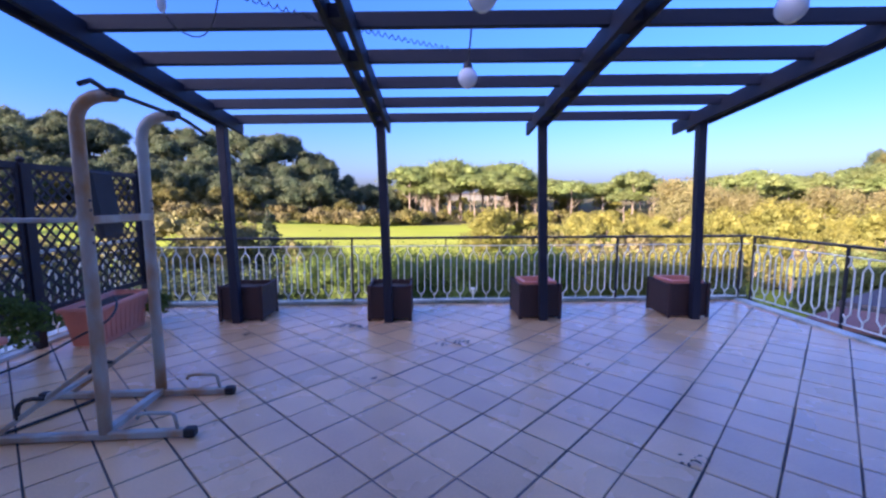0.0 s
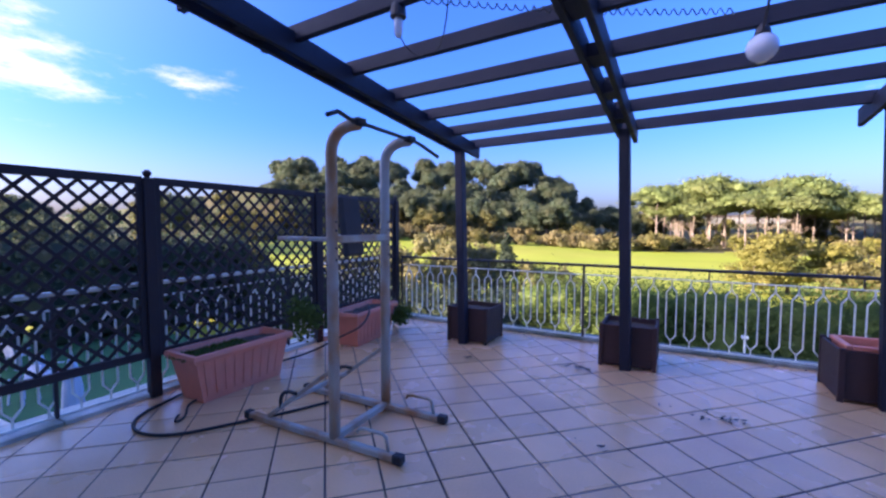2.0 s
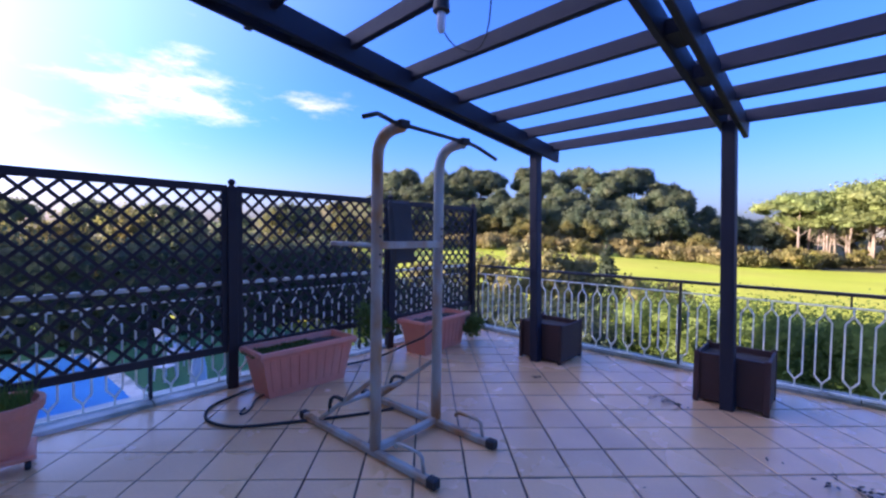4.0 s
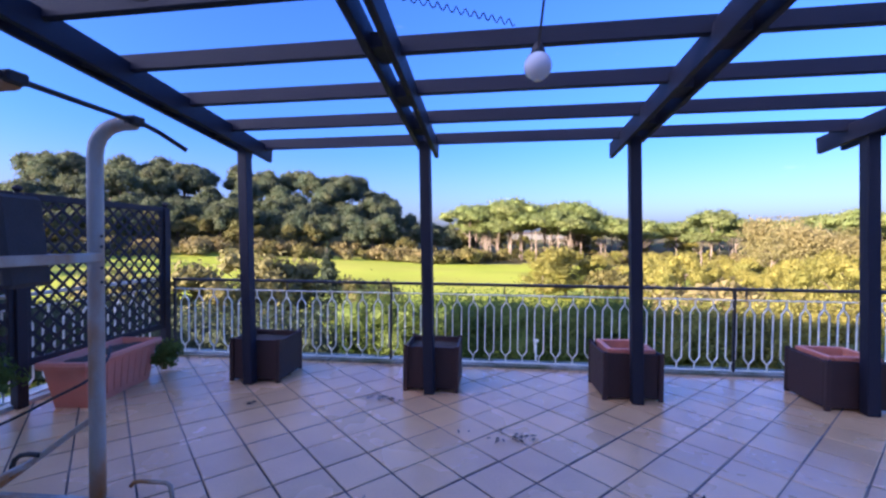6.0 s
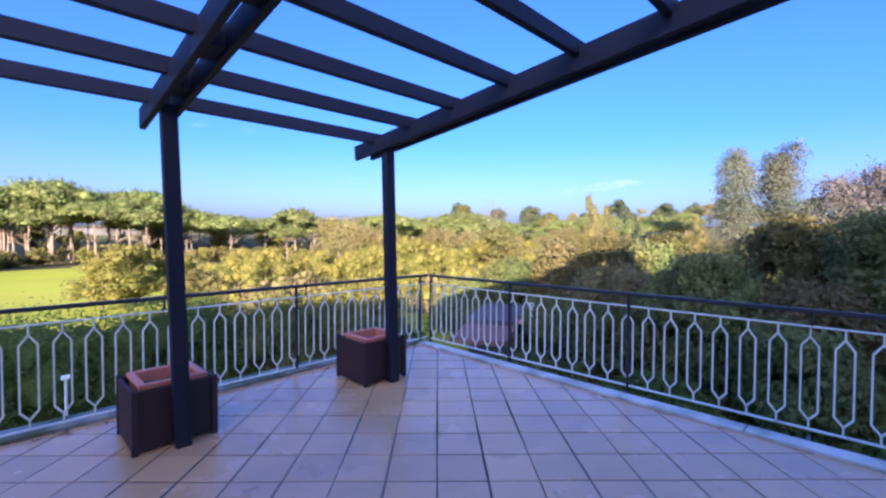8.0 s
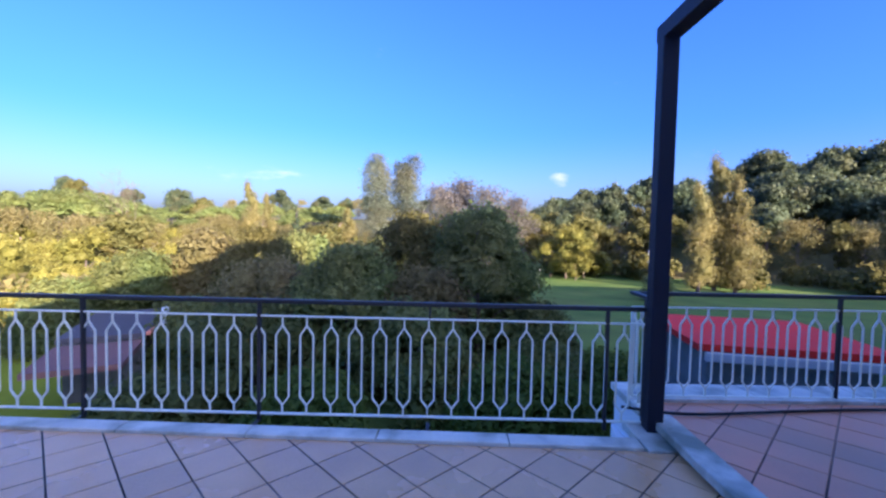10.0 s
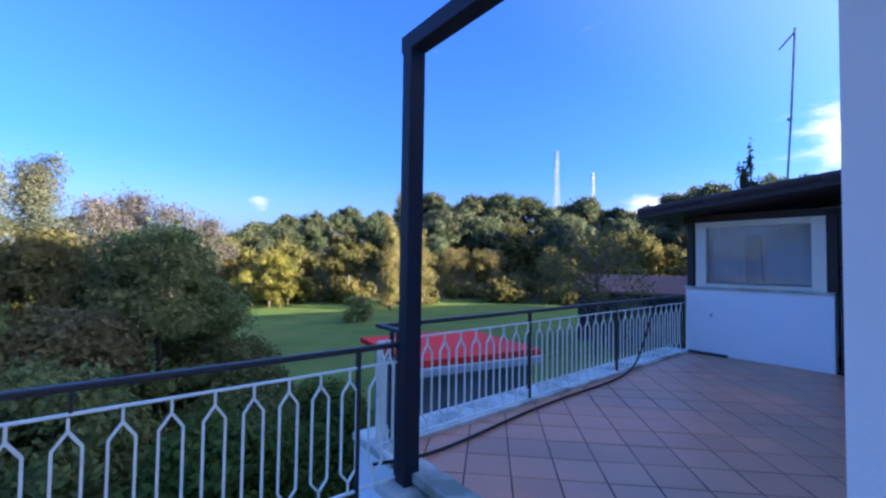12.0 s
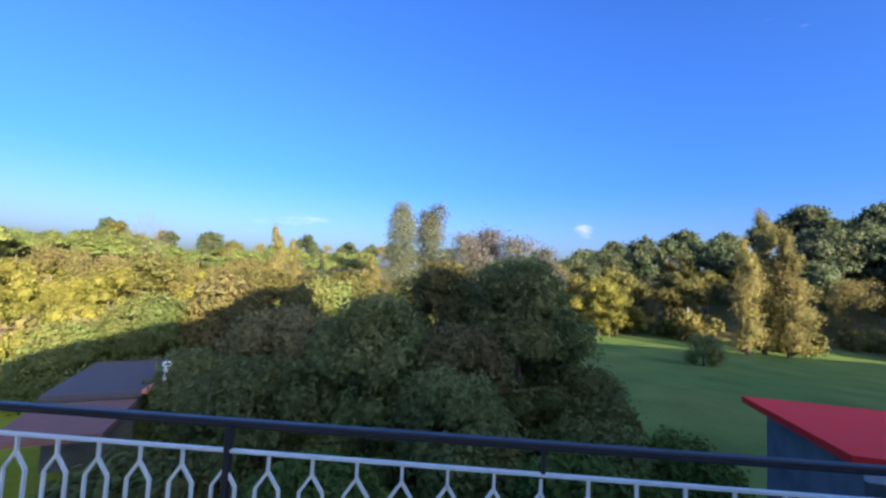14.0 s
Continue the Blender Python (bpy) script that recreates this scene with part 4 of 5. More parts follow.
def garden_chair(x, y, turn):
    ob = thing("garden_chair", "white plastic garden chair on the turf by the pool", "chair", pose(x, y, -3.19, 0, 0, turn), group="chairs by the pool")
    part("seat", box(bmesh.new(), (0, 0, 0.43), (0.46, 0.44, 0.03), bevel=0.01), CANVAS, ob)
    part("backrest", box(bmesh.new(), (0, 0, 0), (0.46, 0.03, 0.46), pose(0, 0.25, 0.68, -12, 0, 0), 0.01), CANVAS, ob)
    for sx in (-1, 1):
        for sy in (-1, 1):
            part("leg", bar(bmesh.new(), (sx * 0.22, sy * 0.21, 0.0), (sx * 0.19, sy * 0.18, 0.42), 0.035, 0.035), CANVAS, ob)
        part("armrest", box(bmesh.new(), (sx * 0.24, 0.0, 0.64), (0.05, 0.42, 0.03), bevel=0.008), CANVAS, ob)
    return ob


for x, y, turn in ((-14.8, 3.75, 30), (-15.6, 4.5, 140), (-18.6, 4.4, 200)):
    garden_chair(x, y, turn)


# ---- trees ----
def leaves_mesh(name, lobes, count, size, mat, seed, core=True, flat=0.0):
    """Crown: lobes (centre, radii) covered with small leaf sprays, uneven at the edge, round a dim inner mass."""
    r = np.random.default_rng(seed)
    vol = np.array([a * b * c for _, (a, b, c) in lobes]) ** (2 / 3)
    share = np.maximum((count * vol / vol.sum()).astype(int), 4)
    vs, fs = [], []
    off = 0
    for (c, rad), n in zip(lobes, share):
        d = r.normal(size=(n, 3))
        d /= np.linalg.norm(d, axis=1)[:, None]
        d[:, 2] = np.where(d[:, 2] < -0.55, -d[:, 2], d[:, 2])
        k = 1.0 + 0.27 * r.normal(size=(n, 1)) - 0.18 * r.random((n, 1)) ** 3
        p = np.array(c) + d * np.array(rad) * k
        nrm = d + 0.55 * r.normal(size=(n, 3))
        nrm[:, 2] += flat
        nrm /= np.linalg.norm(nrm, axis=1)[:, None]
        t = np.cross(nrm, r.normal(size=(n, 3)))
        t /= np.linalg.norm(t, axis=1)[:, None] + 1e-9
        u = np.cross(nrm, t)
        s = size * (0.55 + 0.9 * r.random((n, 1)))
        if size > 0.12:
            q = np.stack([p - t * s * 0.9, p + t * s * 0.9, p + u * s * 1.2 + nrm * s * 0.15], 1)
        else:
            q = np.stack([p - t * s, p - u * s * 0.55 + nrm * s * 0.15, p + t * s, p + u * s * 0.55 + nrm * s * 0.15], 1)
        m = q.shape[1]
        vs.append(q.reshape(-1, 3))
        fs.append(np.arange(m * n).reshape(-1, m) + off)
        off += m * n
    faces = [tuple(int(i) for i in f) for f in np.concatenate(fs)]
    if core:
        for c, rad in lobes:
            bm = bmesh.new()
            bmesh.ops.create_icosphere(bm, subdivisions=1, radius=1.0)
            base = off
            vs.append(np.array([(c[0] + v.co.x * rad[0] * 0.7, c[1] + v.co.y * rad[1] * 0.7, c[2] + v.co.z * rad[2] * 0.7) for v in bm.verts]))
            bm.verts.index_update()
            faces += [tuple(base + v.index for v in f.verts) for f in bm.faces]
            off += len(bm.verts)
            bm.free()
    me = bpy.data.meshes.new(name)
    me.from_pydata(np.concatenate(vs).tolist(), [], faces)
    me.materials.append(mat)
    return me


def limbs(seed, h, r0, forks, spread, start=0.3, mat=BARK, name="trunk"):
    rr = random.Random(seed)
    bm = bmesh.new()
    pts = [Vector((0.05 * h * (rr.random() - 0.5) * k / 4, 0.05 * h * (rr.random() - 0.5) * k / 4, h * k / 4 - (0.3 if k == 0 else 0))) for k in range(5)]
    tube(bm, pts, r0, 7, r0 * 0.35)
    for _ in range(forks):
        z = h * rr.uniform(start, 0.95)
        a, l = rr.uniform(0, 6.28), spread * rr.uniform(0.6, 1.0)
        p = pts[0].lerp(pts[4], z / h)
        q = p + Vector((math.cos(a) * l * 0.5, math.sin(a) * l * 0.5, l * 0.45))
        tube(bm, [p, q, q + Vector((math.cos(a + 0.4) * l * 0.5, math.sin(a + 0.4) * l * 0.5, l * 0.4))], r0 * 0.35, 5, r0 * 0.1)
    return mesh_of(name, bm, mat)


def lobes_round(seed, n, R, H, z0, lobe):
    rr = random.Random(seed)
    out = []
    for _ in range(n):
        a, k = rr.uniform(0, 6.28), math.sqrt(rr.random())
        z = rr.random()
        w = math.sqrt(max(0.0, 1 - (2 * z - 0.9) ** 2 / 1.25))
        s = lobe * rr.uniform(0.7, 1.2)
        out.append(((math.cos(a) * k * R * w, math.sin(a) * k * R * w, z0 + z * H), (s, s, s * 0.85)))
    return out


def lobes_shrub(seed, n, R, H, lobe):
    """Foliage down to the ground, broadest below the middle."""
    rr = random.Random(seed)
    out = []
    for k in range(n):
        a, z = rr.uniform(0, 6.28), (k + rr.random()) / n
        w = math.sqrt(max(0.05, 1 - 0.9 * z * z)) * rr.uniform(0.55, 1.0)
        s = lobe * rr.uniform(0.75, 1.2)
        out.append(((math.cos(a) * R * w, math.sin(a) * R * w, 0.3 + z * (H - 0.3)), (s, s, s * 0.9)))
    return out


def pine_lobes(seed):
    rr = random.Random(seed * 13 + 5)
    out = []
    for _ in range(40):
        a, k = rr.uniform(0, 6.28), 5.0 * math.sqrt(rr.random())
        r = rr.uniform(0.9, 1.5)
        out.append(((math.cos(a) * k, math.sin(a) * k, 12.1 - 0.095 * k * k + rr.uniform(-0.6, 0.5)), (r * 1.0, r * 1.0, r * 0.8)))
    return out


def tree_kind(name, label, category, trunk, crown):
    """A pattern tree, parked out of sight below the house, of which copies are set out."""
    ob = thing(name, label, category, Matrix.Translation((-6, -8, -60)))
    if trunk:
        piece("trunk", trunk, None, ob)
    if crown:
        piece("crown", crown, None, ob)
    return ob


PATTERNS = []


def kind_of(name, label, mat, count, leaf, trunk_h, trunk_r, forks, lobes, bark=BARK, core=True, flat=0.0, n=2, category="tree"):
    out = []
    for s in range(n):
        tr = limbs(len(PATTERNS) * 7 + s, trunk_h, trunk_r, forks, trunk_h * (0.10 if "poplar" in name else 0.30), mat=bark) if trunk_h else None
        out.append(tree_kind(name, label, category, tr, leaves_mesh("crown", lobes(s + 3 * len(PATTERNS)), count, leaf, mat, s + 11 * len(PATTERNS), core, flat)))
    PATTERNS.append(out)
    return out


OAK = kind_of("oak_tree", "dark evergreen oak with a dense rounded crown on the slope", L_OAK, 3200, 0.25, 5.0, 0.25, 4, lambda s: lobes_round(s, 26, 3.3, 5.2, 3.0, 1.2), n=3)
OLIVE = kind_of("broadleaf_tree", "olive green tree with an uneven rounded crown", L_OLIVE, 2800, 0.21, 4.5, 0.2, 5, lambda s: lobes_round(s, 22, 2.8, 5.2, 2.2, 1.0), n=2)
PINE = kind_of("umbrella_pine", "tall umbrella pine with bare trunk and flat crown", L_PINE, 4200, 0.20, 10.6, 0.19, 5, lambda s: pine_lobes(s), bark=PALEBARK, flat=0.5, n=3)
POPLAR = kind_of("poplar_tree", "tall slender poplar with pale thinning leaves", L_POPLAR, 15000, 0.09, 11.0, 0.2, 12, lambda s: [((random.Random(s * 9 + i).uniform(-0.5, 0.5), random.Random(s * 5 + i).uniform(-0.5, 0.5), 2.2 + i * 0.78), ((1.15 if i < 12 else 0.9) * (0.82 + 0.18 * math.sin(i * 1.7)),) * 2 + (1.2,)) for i in range(14)], core=False, n=2)
# brownish poplars whose golden tone is low sunlight put into the leaf colour
SUNLITPOPLAR = kind_of("poplar_tree", "slender poplar with brown autumn leaves, sunlit gold in the colour", L_TAN, 9000, 0.10, 11.0, 0.2, 12, lambda s: [((random.Random(s * 9 + i).uniform(-0.5, 0.5), random.Random(s * 5 + i).uniform(-0.5, 0.5), 1.2 + i * 0.86), ((1.2 if i < 10 else 0.75) * (0.75 + 0.25 * math.sin(i * 1.9)),) * 2 + (1.2,)) for i in range(14)], n=2)
YELLOW = kind_of("autumn_tree", "yellow-green autumn tree with a loose broad crown", L_YELLOW, 4600, 0.125, 4.0, 0.16, 6, lambda s: lobes_round(s, 26, 3.0, 5.0, 1.2, 0.85), n=3)
TAN = kind_of("autumn_tree", "tan half-bare autumn tree with a feathery crown", L_TAN, 3600, 0.125, 5.0, 0.15, 12, lambda s: lobes_round(s, 14, 2.4, 5.2, 2.0, 1.1), core=False, bark=PALEBARK, n=2)
WITHERED = kind_of("autumn_tree", "withered grey-brown tree with a broad thin crown", L_GREY, 6500, 0.095, 5.0, 0.15, 14, lambda s: lobes_round(s, 18, 2.5, 5.2, 1.6, 1.1), core=False, bark=PALEBARK, n=2)
SCRUB = kind_of("shrub", "olive and russet shrub at the field edge", L_RUST, 800, 0.20, 0, 0, 0, lambda s: lobes_round(s, 7, 1.6, 1.3, 0.5, 0.9), n=2, category="shrub")
SCRUBG = kind_of("shrub", "green shrub at the field edge", L_OLIVE, 800, 0.20, 0, 0, 0, lambda s: lobes_round(s, 7, 1.6, 1.3, 0.5, 0.9), n=2, category="shrub")

TANSCRUB = kind_of("shrub", "dry olive-brown shrub beside the garden hedge", L_DRY, 1600, 0.11, 0, 0, 0, lambda s: lobes_shrub(s, 22, 1.5, 2.6, 0.55), n=2, category="shrub")


def plant(pattern, x, y, s=1.0, sz=None, turn=0.0, z=None, group=""):
    ob = copy_thing(pattern, Matrix.Translation((x, y, ground_z(x, y) - 0.1 if z is None else z)) @ Matrix.Rotation(turn, 4, "Z") @ Matrix.Diagonal((s, s, sz or s, 1)))
    if group:
        ob["group"] = group
    return ob


rng = random.Random(21)


def scatter(patterns, count, b0, b1, d0, d1, s0, s1, group, tall=1.0, wide=1.0):
    for _ in range(count):
        b, d = rng.uniform(b0, b1), math.sqrt(rng.uniform(d0 * d0, d1 * d1))
        s = rng.uniform(s0, s1)
        x, y = polar(b, d)
        plant(rng.choice(patterns), x, y, s * wide, s * tall * rng.uniform(0.85, 1.15), rng.uniform(0, 6.28), group=group)


# wooded hill beyond the field
scatter(OAK, 96, -57, -17, 124, 150, 0.8, 1.15, "hill wood")
scatter(OAK, 90, -55, -17, 150, 190, 0.95, 1.35, "hill wood")
scatter(OAK + OLIVE, 44, -102, -60, 90, 150, 0.75, 1.1, "hill wood")
scatter(OLIVE, 26, -60, -12, 117, 128, 0.7, 1.1, "hill wood")
scatter(SCRUB, 60, -60, -4, 107, 121, 0.9, 1.7, "field edge shrubs")
scatter(SCRUBG, 50, -62, -3, 105, 122, 0.8, 1.6, "field edge shrubs")
scatter(OAK, 16, -18, -6, 150, 190, 0.9, 1.25, "hill wood")
# pine wood
scatter(OAK, 12, -30, -16, 119, 127, 0.9, 1.2, "hill wood")
scatter(OLIVE + YELLOW, 50, -7, 50, 112, 150, 0.40, 0.65, "pine wood")
scatter(PINE, 34, -7, 8, 126, 165, 1.08, 1.34, "pine wood", wide=1.3)
scatter(PINE, 100, 6, 50, 122, 200, 0.78, 1.0, "pine wood", wide=1.35)
scatter(PINE, 46, 40, 72, 150, 240, 0.75, 1.0, "pine wood", wide=1.4)
scatter(OLIVE + YELLOW, 80, -9, 52, 150, 235, 0.9, 1.25, "pine wood")
scatter(SCRUB + SCRUBG, 46, -8, 45, 110, 140, 0.9, 1.5, "pine wood")
# autumn trees in the middle distance
scatter(YELLOW, 18, 12, 30, 40, 66, 0.50, 0.72, "autumn trees")
scatter(YELLOW, 14, 26, 46, 40, 66, 0.60, 0.95, "autumn trees")
scatter(TAN, 7, 24, 33, 50, 66, 0.85, 1.10, "autumn trees")
scatter(TAN + OLIVE, 16, 33, 48, 52, 78, 0.8, 1.1, "autumn trees")
scatter(YELLOW + TAN, 36, 46, 84, 66, 110, 0.7, 1.0, "autumn trees")
scatter(OLIVE, 30, 46, 92, 90, 170, 0.7, 1.0, "autumn trees")
scatter(OLIVE + OAK + TAN, 50, 36, 100, 180, 330, 1.2, 1.9, "far wood")
scatter(YELLOW, 22, 14, 60, 27, 46, 0.38, 0.62, "autumn trees")
scatter(SCRUBG + SCRUB, 34, 10, 62, 24, 44, 0.7, 1.2, "garden shrubs")
# slope beyond the shaded lawn
scatter(OAK, 80, 94, 168, 84, 140, 1.0, 1.5, "slope wood")
scatter(OLIVE, 64, 92, 165, 72, 112, 0.9, 1.3, "slope wood")
scatter(TAN, 14, 96, 140, 72, 95, 0.8, 1.2, "slope wood")
scatter(SCRUBG, 60, 94, 165, 65, 80, 0.9, 1.8, "slope wood")
for b, d, s in ((101.3, 62, 1.15), (103.5, 65, 0.9), (99.4, 64, 0.85), (105.2, 66, 0.6), (102.5, 60, 0.55)):
    x, y = polar(b, d)
    plant(YELLOW[0], x, y, s, s, b)
# single trees that stand out: bearing, distance, breadth, height
for b, d, s, k in ((76.3, 140, 3.8, 2.3), (80.3, 141, 4.1, 2.3), (60.7, 72, 1.15, 1.0), (62.6, 75, 1.0, 0.88), (72.5, 72, 1.1, 0.74), (117.8, 60, 1.35, 1.18), (116.2, 56, 1.1, 0.92), (119.8, 59, 1.25, 1.0)):
    x, y = polar(b, d)
    plant((POPLAR if d > 100 else SUNLITPOPLAR)[int(d) % 2], x, y, s, k, b)
for b, d, s in ((84.5, 62, 1.35), (87.5, 64, 1.45), (91.0, 61, 1.35), (94.5, 66, 1.2)):
    x, y = polar(b, d)
    plant(WITHERED[int(d) % 2], x, y, s * 1.1, s * 1.25, b, group="autumn trees")
for b, d, s in ((2.0, 44, 0.75), (5.0, 45, 0.95), (8.5, 47, 0.8), (11.5, 43, 0.62), (14.5, 46, 0.6)):
    x, y = polar(b, d)
    plant(YELLOW[int(d) % 3], x, y, s * 1.15, s * 0.85, b, group="autumn trees")
for b, d, s in ((-50, 28, 1.0), (-46, 28, 0.9), (-42, 27, 1.1), (-37.5, 29, 1.3), (-34, 28, 1.2), (-30.5, 30, 1.1), (-24, 27, 0.8), (-20, 28, 0.7)):
    x, y = polar(b, d)
    plant(TANSCRUB[int(d) % 2], x, y, s * 1.2, s * 1.15, b, group="near shrubs")


for group_of in PATTERNS:
    for ob in group_of:
        for child in list(ob.children_recursive):
            bpy.data.objects.remove(child)
        bpy.data.objects.remove(ob)


# ---- shrubs close to the terrace ----
def near_shrub(name, label, x, y, z, lobes, count, leaf, mat, trunk=True):
    ob = thing(name, label, "shrub" if "shrub" in name else "tree", Matrix.Translation((x, y, z)))
    top = max(c[2] for c, _ in lobes)
    piece("trunk", limbs(int(x * 10 + y), top * 0.8, 0.12, 8, top * 0.35), None, ob)
    piece("crown", leaves_mesh("crown", lobes, count, leaf, mat, int(x * 7 + y * 3) & 255), None, ob)
    return ob


def hedge_row(name, label, p, q, z, h, w, count, leaf, mat):
    p, q = Vector(p), Vector(q)
    rr = random.Random(int(p.x * 10))
    n = max(2, int((q - p).length / (w * 0.7)))
    rows = []
    for k in range(n + 1):
        c = p.lerp(q, k / n)
        if k % 3 == 0:
            rows.append([])
        lobes = rows[-1]
        for zz in np.arange(w * 0.5, h, w * 0.75):
            s = w * rr.uniform(0.8, 1.15)
            lobes.append(((c.x + rr.uniform(-0.3, 0.3), c.y + rr.uniform(-0.3, 0.3), z + min(zz + rr.uniform(-0.1, 0.1), h - s * 0.7)), (s, s, s * 0.8)))
    ob = thing(name, label, "hedge")
    for k, lobes in enumerate(rows):
        piece("bush", leaves_mesh("bush", lobes, count // len(rows), leaf, mat, n + k), None, ob)
    return ob


hedge_row("hedge", "dense green laurel hedge below the railing", (-4.2, 13.6), (4.0, 14.6), -3.4, 3.25, 0.95, 60000, 0.042, L_HEDGE)
hedge_row("hedge", "yellowing hedge beside the garden path", (4.8, 15.2), (11.5, 17.5), -3.4, 2.9, 0.9, 20000, 0.065, L_YELLOW)
hedge_row("hedge", "low grey-green shrubs at the foot of the terrace", (-3.2, 10.2), (3.0, 10.8), -3.4, 1.4, 0.8, 22000, 0.042, L_HEDGE)
# next three hedges: shade put into the leaf colour
hedge_row("hedge", "low shrubs at the foot of the terrace, coloured dark as shade", (-9.5, 9.2), (-3.6, 10.1), -3.4, 1.4, 0.8, 18000, 0.045, L_SPRUCE_OR_SHADE)
hedge_row("hedge", "tall hedge beyond the pool yard, coloured dark as shade", (-23.0, -7.0), (-20.5, 13.0), -3.4, 4.5, 1.3, 16000, 0.11, L_SPRUCE_OR_SHADE)
hedge_row("hedge", "green hedge between pool yard and lawn, coloured dark as shade", (-20.5, 13.2), (-5.2, 12.4), -3.4, 2.7, 0.95, 44000, 0.055, L_SPRUCE_OR_SHADE)
for b, d, s in ((-96, 44, 0.8), (-90, 40, 0.7), (-84, 46, 0.85), (-79, 42, 0.7), (-74, 46, 0.75), (-69, 42, 0.6), (-64, 48, 0.6), (-60, 42, 0.45)):
    x, y = polar(b, d)
    near_shrub("shrub_tree", "dark evergreen tree beyond the pool yard", x, y, ground_z(x, y), lobes_shrub(int(b), 20, 3.4 * s, 7.4 * s, 1.7 * s), 5000, 0.16, L_OAK if int(b) % 3 else L_OLIVE)
for x, y, R, H, n, mat, lab in (
        (17.6, 2.0, 2.5, 5.3, 24000, L_BUSH, "large deep green shrub tree beyond the railing"),
        (19.6, 4.6, 2.5, 5.2, 15000, L_OLIVE, "large olive green shrub tree beyond the railing"),
        (17.2, 0.0, 1.7, 2.2, 11000, L_BUSH, "large green shrub beyond the railing"),
        (15.0, 0.2, 1.6, 1.3, 10000, L_BUSH, "large green shrub beyond the railing"),
        (15.2, 6.2, 2.2, 4.1, 14000, L_BUSH, "large olive green shrub beyond the railing"),
        (15.4, 9.0, 1.9, 3.7, 11000, L_RUST, "brownish autumn shrub beyond the railing"),
        (19.5, 11.5, 2.2, 4.6, 11000, L_OLIVE, "olive green shrub by the flat roof"),
        (13.2, 3.6, 1.7, 2.7, 10000, L_BUSH, "green shrub below the railing"),
        (11.2, 1.2, 1.5, 1.9, 9000, L_HEDGE, "low green shrub below the railing"),
        (10.4, 5.6, 1.6, 1.6, 9000, L_HEDGE, "low green shrub below the railing"),
        (10.2, 9.0, 1.4, 1.4, 7000, L_BUSH, "low green shrub below the railing"),
        (14.8, -1.9, 1.5, 1.1, 7000, L_HEDGE, "green shrub beside the red-roofed shed"),
        (18.6, 16.6, 2.3, 3.5, 12000, L_BUSH, "dark green shrub behind the flat roof"),
        (16.6, 17.6, 1.8, 2.6, 9000, L_BUSH, "dark green shrub behind the flat roof"),
        (21.5, 15.0, 2.4, 4.3, 11000, L_RUST, "brownish autumn shrub behind the flat roof"),
        (8.6, 13.2, 1.6, 2.0, 8000, L_BUSH, "dark shrub below the corner of the railing"),
        (13.0, 8.2, 2.0, 2.6, 11000, L_BUSH, "green shrub below the railing"),
        (14.6, 11.0, 1.6, 2.4, 8000, L_BUSH, "green shrub beside the flat roof"),
        (15.6, 3.8, 2.0, 3.4, 12000, L_RUST, "brownish autumn shrub beyond the railing"),
        (12.0, -0.3, 1.4, 1.2, 7000, L_HEDGE, "low green shrub below the railing"),
        (34, 8, 3.2, 5.0, 9000, L_BUSH, "tall dark shrub tree on the lawn edge"),
        (38, 16, 3.2, 5.4, 9000, L_OLIVE, "tall olive shrub tree on the lawn edge"),
        (30, 14, 2.8, 4.6, 8000, L_BUSH, "dark shrub tree on the lawn edge")):
    z = ground_z(x, y) - 0.1
    near_shrub("shrub_tree", lab, x, y, z, lobes_shrub(int(x * 3 + y), 64, R * 0.85, H, R * 0.25), int(n * 1.35), 0.075 if x < 20 else 0.13, mat)
x, y = polar(111.6, 42)
near_shrub("shrub", "dark rounded shrub alone on the lawn", x, y, ground_z(x, y), lobes_shrub(3, 20, 1.1, 2.2, 0.5), 4000, 0.09, L_BUSH)


for x, y, h, w in ((-3.50, 3.86, 0.62, 0.20), (-3.34, 5.42, 0.14, 0.14)):
    ob = thing("potted_shrub", "small green leafy plant on the tiles between troughs", "plant", Matrix.Translation((x, y, 0)))
    piece("foliage", leaves_mesh("foliage", lobes_shrub(int(h * 100), 9, w * 0.8, h, w * 0.6), 700, 0.028, L_HEDGE, 7, core=False), None, ob)

# half-bare tree, tiled garden house and pale shrub beyond the cabin
half = thing("broadleaf_tree", "half-bare dark tree with thin grey-green leaves beyond the cabin", "tree", Matrix.Translation((17.6, -18.6, ground_z(17.6, -18.6) - 0.1)))
piece("trunk", limbs(77, 5.6, 0.15, 22, 2.6, start=0.25), None, half)
piece("crown", leaves_mesh("crown", lobes_round(31, 26, 3.0, 4.2, 2.4, 0.9), 5200, 0.07, L_OLIVE, 41, core=False), None, half)
near_shrub("shrub", "pale flowering shrub in front of a tiled garden house", 17.4, -21.6, ground_z(17.4, -21.6), lobes_shrub(8, 24, 1.5, 2.6, 0.6), 5000, 0.07, L_POPLAR)
hut = thing("garden_house", "low garden house with a faded red tiled roof", "house", pose(19.6, -25.4, -0.55, 0, 0, 25))
part("wall", box(bmesh.new(), (0, 0, -1.3), (6.4, 4.4, 3.4)), DARKPANEL, hut, "dark boarded wall")
part("roof", prism(bmesh.new(), [(-2.6, 0.3), (0, 1.35), (2.6, 0.3), (2.6, 0.45), (0, 1.5), (-2.6, 0.45)], -3.5, 3.5), ROOFRED, hut, m=Matrix(((0, 0, 1, 0), (1, 0, 0, 0), (0, 1, 0, 0), (0, 0, 0, 1))))

